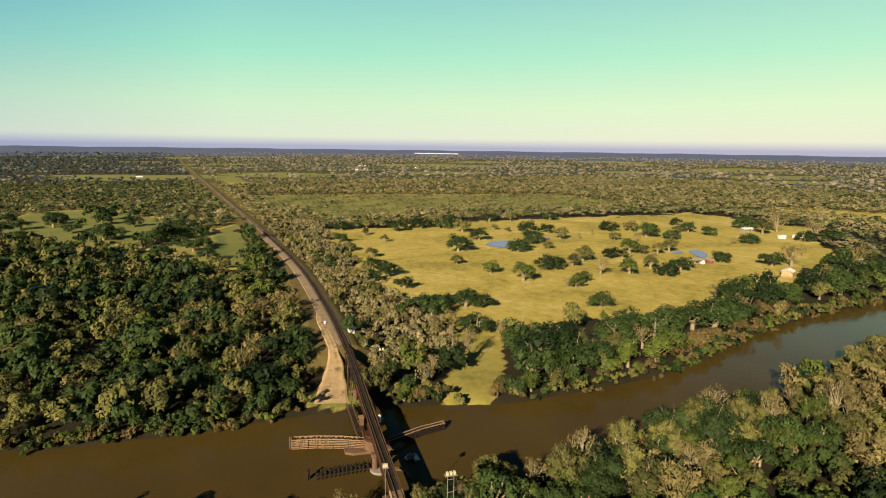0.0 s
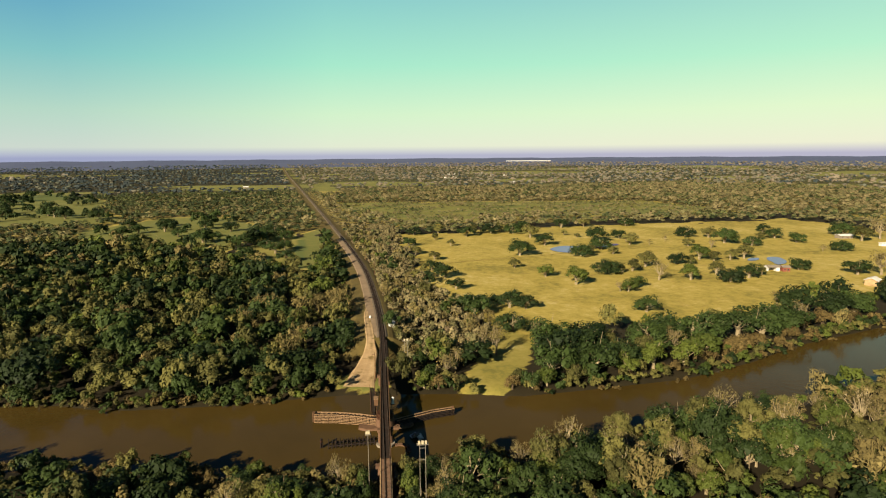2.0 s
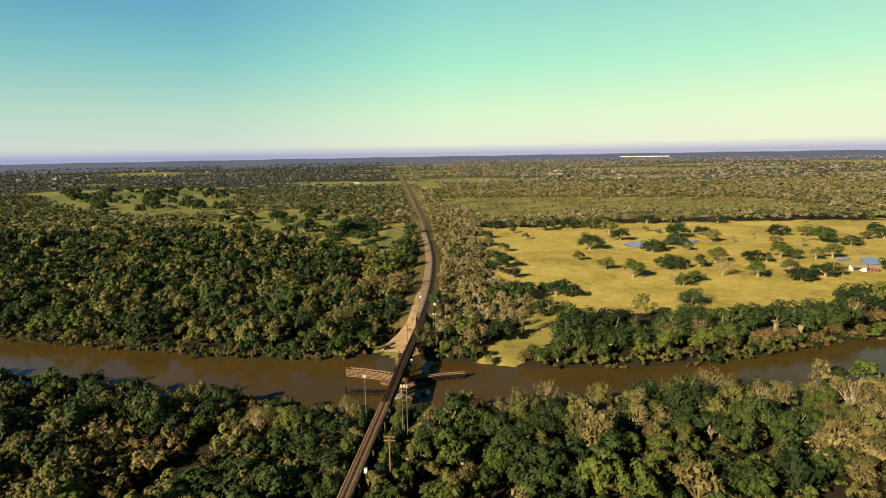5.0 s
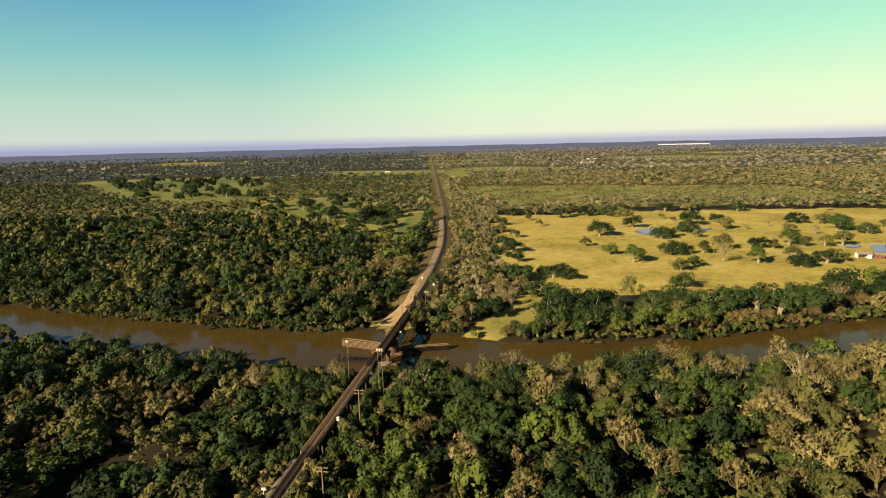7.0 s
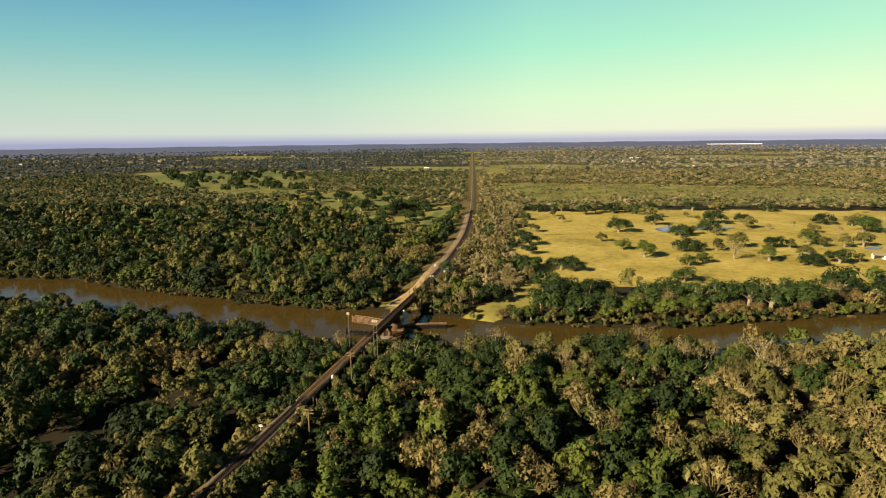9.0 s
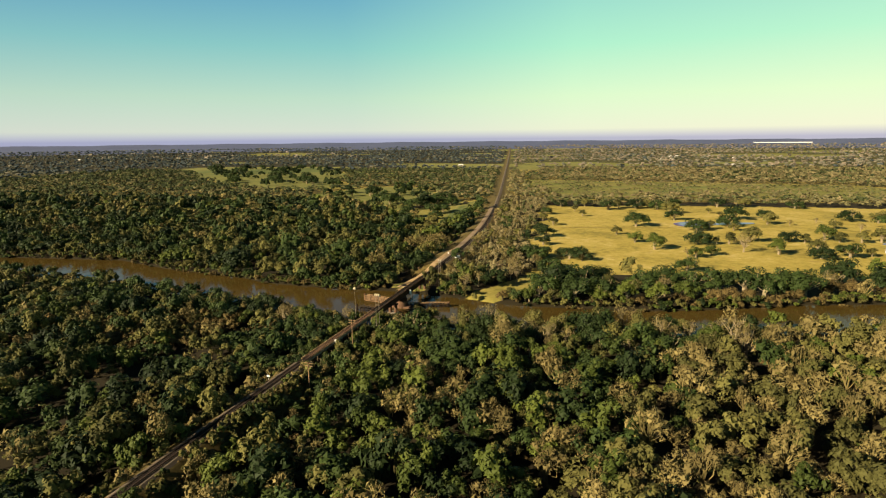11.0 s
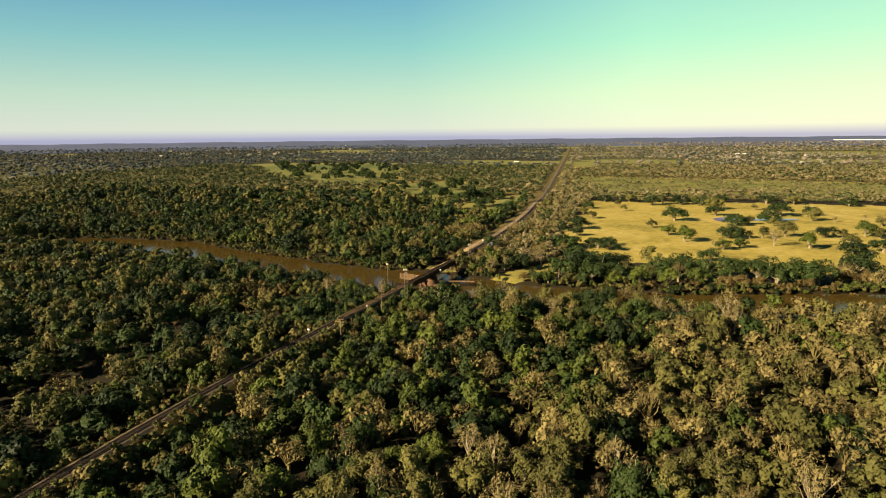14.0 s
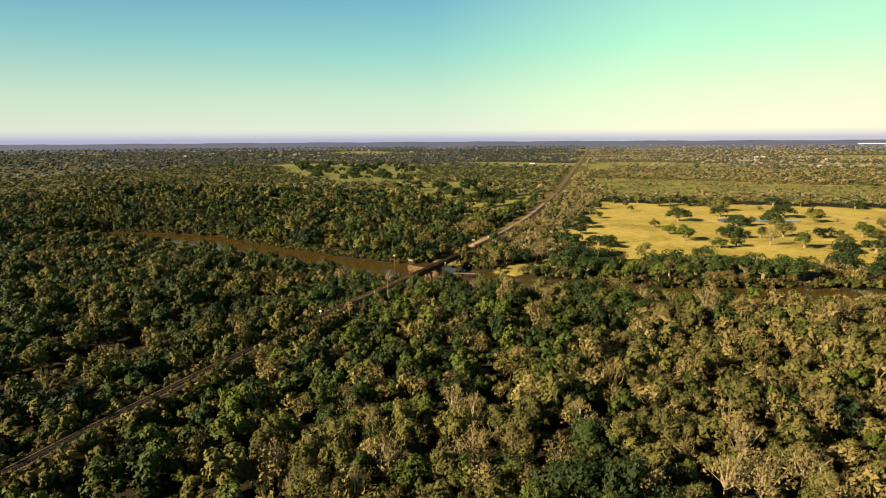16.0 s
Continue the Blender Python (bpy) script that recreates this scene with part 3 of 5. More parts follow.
for i in range(9):
    a = radians(-15 + i * 14)
    box(bm, -0.9, 0.9, -0.45, 0.45, -1.2, WATER + 0.55 - 0.03 * (i % 3), 0.06, Matrix.Translation((3.0 * math.cos(a) - 1.5, 3.2 * math.sin(a) - 2, 0)) @ Matrix.Rotation(a + 1.57, 4, "Z"))
part("ring_wall", bm, BRICKISH, foot)

rubble = bridge_thing("concrete_rubble", "heap of broken pale concrete slabs above the water", "rubble", 9.8, -10.2)
rr = random.Random(4)
for i in range(11):
    bm = bmesh.new()
    a, r = rr.uniform(0, 6.28), rr.uniform(0, 1.5)
    box(bm, -0.9, 0.9, -0.65, 0.65, -0.3, 0.35, 0.1)
    m = Matrix.Translation((r * math.cos(a), r * math.sin(a), WATER + (1.6 - r) * 0.8)) @ Euler((rr.uniform(-0.5, 0.5), rr.uniform(-0.5, 0.5), rr.uniform(0, 3))).to_matrix().to_4x4()
    bmesh.ops.transform(bm, matrix=m, verts=bm.verts)
    part("slab", bm, WHITE if i % 2 else CONCRETE, rubble)


def fender(points, height, name, label, rows, mat, width):
    """A timber fender: two faces of horizontal planks on piles, tied across the top."""
    thing = bridge_thing(name, label, "fender", group="timber fenders")
    lines = []
    for side in (-1, 1):
        line = []
        for i, (u, s) in enumerate(points):
            a = Vector(points[max(i - 1, 0)])
            b = Vector(points[min(i + 1, len(points) - 1)])
            d = (b - a).normalized()
            line.append(Vector((u + d.y * side * width / 2, s - d.x * side * width / 2)))
        lines.append(line)
    for side, line in zip((-1, 1), lines):
        for (a, b) in zip(line, line[1:]):
            n = max(2, round((b - a).length / 2.2))
            for j in range(n):
                p = a.lerp(b, (j + 0.5) / n)
                bm = bmesh.new()
                pole(bm, (p.x, p.y, -4), (p.x, p.y, height + 0.15 + 0.25 * rr.random()), 0.19, 0.16, 8)
                part("post", bm, TAR, thing)
            for r in range(rows):
                z = WATER + 0.25 + (height - WATER - 0.5) * r / (rows - 1)
                for j in range(n):
                    p, q = a.lerp(b, (j + 0.03) / n), a.lerp(b, (j + 0.97) / n)
                    off = (b - a).normalized()
                    off = Vector((off.y, -off.x)) * side * 0.24
                    bm = bmesh.new()
                    sag = 0.05 * rr.uniform(-1, 1)
                    beam(bm, (p.x + off.x, p.y + off.y, z + sag), (q.x + off.x, q.y + off.y, z - sag), 0.34, 0.16)
                    part("plank", bm, mat, thing)
    for i in range(len(points) - 1):
        (a0, a1), (b0, b1) = (lines[0][i], lines[0][i + 1]), (lines[1][i], lines[1][i + 1])
        n = max(2, round((a1 - a0).length / 1.6))
        for j in range(n):
            p, q = a0.lerp(a1, j / n), b0.lerp(b1, j / n)
            bm = bmesh.new()
            beam(bm, (p.x, p.y, height), (q.x, q.y, height), 0.2)
            part("cross_tie", bm, TAR, thing)
    for line in lines:
        for a, b in zip(line, line[1:]):
            bm = bmesh.new()
            beam(bm, (a.x, a.y, height + 0.2), (b.x, b.y, height + 0.2), 0.3, 0.22)
            part("top_wale", bm, PLANK, thing, "pale weathered top timber")
    # cluster of piles at the outer end
    for i in range(4):
        bm = bmesh.new()
        u, s = points[0]
        pole(bm, (u - 0.5 + 0.5 * (i % 2), s - 0.4 + 0.7 * (i // 2), -4), (u - 0.45 + 0.4 * (i % 2), s - 0.3 + 0.6 * (i // 2), height + 0.7), 0.24, 0.2, 8)
        part("end_pile", bm, TIMBER, thing)
    return thing


fender([(-23.6, 5.2), (-16, 4.0), (-9, 2.0), (-2.5, -0.6)], 3.9, "timber_fender", "long pale timber plank fender wall standing in the river", 5, PLANK, 2.0)
fender([(23.6, 4.9), (16, 3.2), (8.5, 0.2), (3.5, -1.9)], 3.3, "timber_fender", "narrow weathered timber fender walkway over the water", 4, TAR, 1.5)

row = bridge_thing("pile_row", "double row of dark timber piles beside the bridge pier", "piles")
for i in range(14):
    t = i / 13
    u, s = -17.4 + 15.2 * t, -12.9 + 0.9 * t
    for k in (-0.9, 0.9):
        bm = bmesh.new()
        pole(bm, (u + 0.1 * rr.uniform(-1, 1), s + k, -4), (u + 0.1 * rr.uniform(-1, 1), s + k * 0.9, 3.2 + 0.5 * rr.random()), 0.21, 0.17, 8)
        part("post", bm, TAR, row)
    if i % 2 == 0:
        bm = bmesh.new()
        beam(bm, (u, s - 1.3, 2.7), (u, s + 1.3, 2.7), 0.25)
        part("cap_beam", bm, TAR, row)
for k in (-1.05, 1.05):
    bm = bmesh.new()
    beam(bm, (-17.6, -12.9 + k, 2.2), (-2.2, -12 + k, 2.2), 0.3, 0.25)
    part("wale", bm, TAR, row)
dolphin = bridge_thing("mooring_dolphin", "tall dark cluster of tied timber piles", "dolphin", -19.6, -12.7)
for i in range(3):
    bm = bmesh.new()
    pole(bm, (0.5 * math.cos(i * 2.1), 0.5 * math.sin(i * 2.1), -4), (0.22 * math.cos(i * 2.1), 0.22 * math.sin(i * 2.1), 4.2), 0.26, 0.22, 8)
    part("post", bm, TAR, dolphin)
bm = bmesh.new()
pole(bm, (0, 0, 3.2), (0, 0, 3.5), 0.5, 0.5, 10)
part("band", bm, RUST, dolphin)

walk_way = bridge_thing("catwalk", "dark timber catwalk on piles from bank to bridge pier", "catwalk")
for side in (-0.9, 0.9):
    for z in (4.0, 5.0):
        bm = bmesh.new()
        beam(bm, (-4.6 + side, 24, z + 0.3), (-3.6 + side, -1, z), 0.14, 0.1)
        part("rail", bm, TIMBER, walk_way)
    for i in range(8):
        bm = bmesh.new()
        y = 23.5 - i * 3.4
        pole(bm, (-4.55 + side + i * 0.13, y, -4), (-4.55 + side + i * 0.13, y, 5.3), 0.12, 0.1, 6)
        part("post", bm, TAR, walk_way)
for i in range(38):
    bm = bmesh.new()
    y = 23.8 - i * 0.65
    beam(bm, (-5.5 + i * 0.026, y, 3.95), (-3.7 + i * 0.026, y, 3.95), 0.42, 0.07)
    part("board", bm, TAR, walk_way)

hut = bridge_thing("control_cabin", "small weathered bridge control cabin beside the track", "cabin", -2.9, 4.0)
bm = bmesh.new()
box(bm, -0.65, 0.65, -1.1, 1.1, 6.7, 8.9, 0.03)
part("body", bm, TIMBER, hut)
bm = bmesh.new()
box(bm, -0.8, 0.8, -1.3, 1.3, 8.9, 9.05, 0.03)
part("roof", bm, PLANK, hut, "sun-bleached flat roof")
for y in (-0.55, 0.55):
    bm = bmesh.new()
    box(bm, -0.68, -0.65, y - 0.35, y + 0.35, 7.6, 8.5)
    part("window", bm, DARK, hut)
for u, v in ((-0.5, -0.9), (0.5, -0.9), (-0.5, 0.9), (0.5, 0.9)):
    bm = bmesh.new()
    pole(bm, (u, v, -4), (u, v, 6.7), 0.16, sides=8)
    part("leg", bm, TAR, hut)
tank = bridge_thing("water_tank", "white upright cylindrical tank on a steel bracket", "tank", 2.7, 4.2)
bm = bmesh.new()
pole(bm, (0, 0, 6.6), (0, 0, 8.7), 0.55, 0.55, 20)
pole(bm, (0, 0, 8.7), (0, 0, 8.95), 0.55, 0.2, 20)
part("body", bm, WHITE, tank)
bm = bmesh.new()
for u in (-0.6, 0.6):
    beam(bm, (-2.3, u, 6.5), (0.9, u, 6.5), 0.16)
part("bracket", bm, RUST, tank)

# concrete trestle south of the river
trestle = bridge_thing("concrete_trestle", "pale concrete railway trestle with low kerbs", "trestle")
for i in range(7):
    y1 = -35.2 - i * 8.4
    bm = bmesh.new()
    box(bm, -1.55, 1.55, y1 - 8.35, y1, 8.2, 8.95, 0.04)
    slab = part("deck_slab", bm, CONCRETE, trestle)
    for side in (-1, 1):
        bm = bmesh.new()
        box(bm, side * 1.42 - 0.12, side * 1.42 + 0.12, y1 - 8.33, y1 - 0.02, 8.95, 9.4, 0.03)
        part("kerb", bm, SAND, slab)
bm = bmesh.new()
box(bm, -1.28, 1.28, -93.6, -35.3, 8.95, 9.16)
part("ballast_bed", bm, BALLAST, trestle, "grey-brown ballast")
bm = bmesh.new()
box(bm, -1.3, 1.3, -0.12, 0.12, 9.12, 9.27)
sleeper = part("sleeper", bm, BRICKISH, trestle, "dusty brown sleeper bedded in ballast")
sleeper.location.y = -35.6
for i in range(1, 104):
    ob = new("sleeper", sleeper.data)
    ob.parent = trestle
    ob.location.y = -35.6 - i * 0.56
for i in range(7):
    bent = bridge_thing("trestle_bent", "row of stained piles under a cap beam", "bent", 0, -43.5 - i * 8.4, "trestle bents")
    for u in (-1.2, 0, 1.2):
        bm = bmesh.new()
        pole(bm, (u * 1.15, 0, -3), (u, 0, 7.4), 0.28, 0.28, 10)
        part("post", bm, BARK, bent)
    bm = bmesh.new()
    box(bm, -1.6, 1.6, -0.45, 0.45, 7.4, 8.2, 0.05)
    part("cap_beam", bm, BARK, bent)
# timber trestle north of the river
deck = bridge_thing("timber_trestle", "dark open-deck timber railway trestle", "trestle")
for u in (-0.95, 0.95):
    bm = bmesh.new()
    box(bm, u - 0.35, u + 0.35, 31.2, 64, 8.3, 9.0, 0.03)
    part("stringer", bm, TAR, deck)
bm = bmesh.new()
for i in range(59):
    box(bm, -1.5, 1.5, 31.4 + i * 0.55 - 0.13, 31.4 + i * 0.55 + 0.13, 9.01, 9.27)
part("sleeper_deck", bm, TAR, deck)
for i in range(7):
    bent = bridge_thing("timber_bent", "dark braced timber trestle bent", "bent", 0, 33.5 + i * 4.6, "trestle bents")
    for u, foot_u in ((-1.5, -2.6), (-0.5, -0.7), (0.5, 0.7), (1.5, 2.6)):
        bm = bmesh.new()
        pole(bm, (foot_u, 0, 0), (u, 0, 7.9), 0.18, 0.16, 8)
        part("post", bm, TAR, bent)
    bm = bmesh.new()
    box(bm, -1.9, 1.9, -0.2, 0.2, 7.9, 8.3, 0.02)
    part("cap_beam", bm, TAR, bent)
    for a, b in (((-2.3, 0.22, 2.2), (1.5, 0.22, 7.4)), ((2.3, -0.22, 2.2), (-1.5, -0.22, 7.4))):
        bm = bmesh.new()
        beam(bm, a, b, 0.25, 0.08)
        part("brace", bm, TAR, bent)


# ---- masts and line-side things ----
LAMP_PAINT = material("cream_lamp_housing", (0.289, 0.242, 0.153), (0.451, 0.391, 0.264), 0.6, 2, 8, 0.4)


def light_mast(x, y, top, spread, heads, label, base=GROUND, turn=0.0):
    """Steel poles that carry a rack of flood lights."""
    mast = empty("light_mast", pose(x, y, 0, 0, 0, turn), label, "light mast", "light masts by the bridge")
    for u in ((-spread, spread) if spread else (0,)):
        bm = bmesh.new()
        pole(bm, (u, 0, base - 1), (u, 0, top), 0.1, 0.07, 8)
        part("pole", bm, GREY_METAL, mast)
    bm = bmesh.new()
    box(bm, -spread - 0.7, spread + 0.7, -0.5, 0.5, top - 0.05, top + 0.12, 0.03)
    part("platform", bm, GREY_METAL, mast)
    for i in range(heads):
        bm = bmesh.new()
        u = -spread - 0.5 + (2 * spread + 1.0) * (i + 0.5) / heads
        box(bm, u - 0.28, u + 0.28, -0.4, 0.3, top + 0.15, top + 0.85, 0.06)
        part("lamp", bm, LAMP_PAINT, mast)
    if spread:
        bm = bmesh.new()
        beam(bm, (-spread, 0, top - 4), (spread, 0, top - 4), 0.1)
        beam(bm, (-spread, 0, top - 1), (spread, 0, top - 1), 0.1)
        part("brace", bm, GREY_METAL, mast)
    return mast


light_mast(3.2, -61.6, 21.2, 0.7, 3, "twin-pole grey light mast with a cream lamp rack", turn=-10)
light_mast(-8.8, -53.7, 21.6, 0.0, 2, "slim single grey light mast with a flat head", turn=-10)
light_mast(17.4, 23.2, 18.0, 0.6, 2, "twin-pole grey light mast beside the trestle", turn=-10)


def wooden_pole(x, y, z, high, label):
    p = empty("utility_pole", pose(x, y, z), label, "pole", "utility poles along the track")
    bm = bmesh.new()
    pole(bm, (0, 0, -0.8), (0, 0, high), 0.16, 0.11, 8)
    part("shaft", bm, TIMBER, p)
    bm = bmesh.new()
    box(bm, -1.1, 1.1, -0.06, 0.06, high - 0.7, high - 0.55)
    part("crossarm", bm, TIMBER, p)
    for u in (-0.95, -0.4, 0.4, 0.95):
        bm = bmesh.new()
        pole(bm, (u, 0, high - 0.55), (u, 0, high - 0.4), 0.05, sides=6)
        part("insulator", bm, DARK, p)


def double_pole(x, y, z, high, label):
    """A tall timber pole with two long pale crossarms."""
    p = empty("utility_pole", pose(x, y, z, 0, 0, -10), label, "pole", "utility poles along the track")
    bm = bmesh.new()
    pole(bm, (0, 0, -0.8), (0, 0, high), 0.2, 0.13, 8)
    part("shaft", bm, PLANK, p)
    for lower in (0.35, 1.35):
        bm = bmesh.new()
        box(bm, -1.5, 1.5, 0.14, 0.28, high - lower - 0.12, high - lower + 0.12, 0.02)
        arm = part("crossarm", bm, PLANK, p)
        for u in (-1.35, -0.75, 0.75, 1.35):
            bm = bmesh.new()
            pole(bm, (u, 0.2, high - lower + 0.12), (u, 0.2, high - lower + 0.34), 0.07, sides=6)
            part("insulator", bm, DARK, arm)


double_pole(-0.9, -84.5, 3.0, 15.2, "tall timber pole with two crossarms above the trees")
double_pole(-4.9, -119.5, 3.0, 12.2, "tall timber pole with two crossarms above the trees")
wooden_pole(5.2, 24.5, 2, 12, "slim timber utility pole on the sand landing")
wooden_pole(float(rail_x(150)) + 5.6, 150, 6.5, 9, "slim timber utility pole beside the track")
wooden_pole(float(rail_x(205)) + 5.6, 205, 6.0, 9, "slim timber utility pole beside the track")
wooden_pole(float(rail_x(265)) + 5.6, 265, 5.0, 9, "slim timber utility pole beside the track")

cabinet = empty("signal_hut", pose(21.8, 77.0, 7.0, 0, 0, -10), "white railway equipment hut beside the track", "hut")
bm = bmesh.new()
box(bm, -1.5, 1.5, -2.0, 1.2, -1.5, 2.7, 0.05)
part("body", bm, WHITE, cabinet)
bm = bmesh.new()
box(bm, -1.7, 1.7, -2.2, 1.4, 2.7, 2.9, 0.04)
part("roof", bm, WHITE, cabinet)
bm = bmesh.new()
box(bm, -0.45, 0.45, -2.03, -2.0, -0.2, 1.9)
part("door", bm, GREY_METAL, cabinet)
bm = bmesh.new()
box(bm, -1.2, 0.6, 2.0, 3.8, -1.5, 2.1, 0.05)
part("annex", bm, WHITE, cabinet)
marker = empty("track_marker", pose(float(rail_x(-119)) - 4.0, -119, 8.0), "white bent line-side marker board", "marker")
bm = bmesh.new()
pole(bm, (0, 0, -1.5), (0, 0, 1.6), 0.08, sides=6)
part("post", bm, WHITE, marker)
bm = bmesh.new()
box(bm, -0.5, 0.6, -0.05, 0.05, 1.2, 1.9)
part("board", bm, WHITE, marker)
post = empty("relay_box", pose(float(rail_x(-86)) + 2.6, -86, 8.4, 0, 0, -10), "small white relay box on a post beside the track", "relay box")
bm = bmesh.new()
pole(bm, (0, 0, -6), (0, 0, 0.9), 0.08, sides=8)
part("post", bm, GREY_METAL, post)
bm = bmesh.new()
box(bm, -0.4, 0.4, -0.3, 0.3, 0.9, 2.1, 0.04)
part("body", bm, WHITE, post)
stand = empty("white_drum", pose(13.6, 92, 8.0), "white plastic drum beside the sandy track", "drum")
bm = bmesh.new()
pole(bm, (0, 0, -0.3), (0, 0, 1.3), 0.55, 0.5, 12)
part("body", bm, WHITE, stand)


# ---- farm ----
def farmhouse(x, y, turn, w, d, h, rise, wall, roof, label, name="farmhouse", openings=True, open_front=False):
    home = empty(name, pose(x, y, GROUND, 0, 0, turn), label, name.replace("_", " "), "farm buildings")
    bm = bmesh.new()
    if open_front:
        box(bm, -w / 2, w / 2, d / 2 - 0.2, d / 2, -0.3, h)
        box(bm, -w / 2, -w / 2 + 0.2, -d / 2, d / 2 - 0.2, -0.3, h)
        box(bm, w * 0.2, w / 2, -d / 2, d / 2 - 0.2, -0.3, h)
    else:
        box(bm, -w / 2, w / 2, -d / 2, d / 2, -0.3, h)
    part("wall", bm, wall, home)
    bm = bmesh.new()
    ov = 0.6
    pts = [(-w / 2 - ov, -d / 2 - ov, h), (w / 2 + ov, -d / 2 - ov, h), (w / 2 + ov, 0, h + rise), (-w / 2 - ov, 0, h + rise), (w / 2 + ov, d / 2 + ov, h), (-w / 2 - ov, d / 2 + ov, h)]
    top = [bm.verts.new((a, b, c + 0.18)) for a, b, c in pts]
    low = [bm.verts.new((a, b, c)) for a, b, c in pts]
    for ring in ((0, 1, 2, 3), (3, 2, 4, 5)):
        bm.faces.new([top[i] for i in ring])
        bm.faces.new([low[i] for i in reversed(ring)])
    for a, b in ((0, 1), (1, 2), (2, 4), (4, 5), (5, 3), (3, 0)):
        bm.faces.new((low[a], low[b], top[b], top[a]))
    bmesh.ops.recalc_face_normals(bm, faces=bm.faces)
    part("roof", bm, roof, home)
    bm = bmesh.new()
    for e in (-1, 1):
        v = [bm.verts.new((e * w / 2, b, c)) for b, c in ((-d / 2, h), (d / 2, h), (0, h + rise))]
        bm.faces.new(v)
    part("gable", bm, wall, home)
    if openings:
        for i in range(max(2, int(w // 4))):
            u = -w / 2 + w * (i + 0.5) / max(2, int(w // 4))
            bm = bmesh.new()
            box(bm, u - 0.45, u + 0.45, -d / 2 - 0.05, -d / 2 + 0.02, 0.9, 2.1)
            part("window", bm, DARK, home)
        bm = bmesh.new()
        box(bm, w * 0.1 - 0.5, w * 0.1 + 0.5, -d / 2 - 0.06, -d / 2 + 0.02, 0, 2.05)
        part("door", bm, TIMBER, home)
    return home


farmhouse(323.4, 144.7, -18, 8.5, 6, 3.0, 1.2, WHITE, CONCRETE, "white farm shed with a pale metal roof beside a pond", "farm_shed", open_front=True, openings=False)
farmhouse(331.3, 140.9, -18, 5.2, 5.2, 3.0, 1.1, RED_WALL, CONCRETE, "small red-walled shed with a pale roof", "farm_shed")
farmhouse(526.9, 252, -10, 14, 8, 2.8, 1.2, CONCRETE, WHITE, "long low farm building with a white roof")
farmhouse(514.9, 203.3, -15, 6, 4, 2.5, 0.7, WHITE, WHITE, "white mobile home at the edge of a meadow", "mobile_home", openings=False)
farmhouse(533.5, 198.9, -12, 8.5, 4.5, 2.6, 0.8, WHITE, WHITE, "white mobile home at the edge of a meadow", "mobile_home", openings=False)
farmhouse(347.4, 87.5, 25, 9, 7, 3.4, 1.8, SAND, WHITE, "cream cottage with a pale roof near the river")
farmhouse(443.9, 97.2, 0, 12, 8, 3.4, 1.6, CONCRETE, WHITE, "pale farmhouse among trees")
farmhouse(-122.8, 1460.1, 0, 14, 8, 4, 2, CONCRETE, WHITE, "white house far out among trees")

# a faint farm track across the meadow
fx = np.arange(86, 236, 3.0)
fy = np.interp(fx, [86.7, 97.4, 127.6, 157.8, 186.9, 232.5], [245.1, 248, 250.9, 252.8, 254.7, 264.3])
bm = bmesh.new()
before = None
for a, b in zip(fx, fy):
    pair = bm.verts.new((a, b - 0.7 - 0.2 * math.sin(a), GROUND + 0.33)), bm.verts.new((a, b + 0.7 + 0.2 * math.sin(a * 1.7), GROUND + 0.33))
    if before:
        bm.faces.new((before[0], pair[0], pair[1], before[1]))
    before = pair
DRY = material("dry_grass_track", (0.228, 0.165, 0.032), (0.339, 0.260, 0.092), 0.95, 6, 8, 0.5)
tagged(link("farm_track", bm, DRY), "faint worn farm track across the yellow meadow", "track", kind="structure")


# ---- trees ----
def unit(v):
    return v / np.maximum(np.linalg.norm(v, axis=-1, keepdims=True), 1e-9)


def ico():
    bm = bmesh.new()
    bmesh.ops.create_icosphere(bm, subdivisions=1, radius=1)
    v = np.array([x.co[:] for x in bm.verts])
    f = np.array([[x.index for x in y.verts] for y in bm.faces])
    bm.free()
    return v, f


ICO_V, ICO_F = ico()


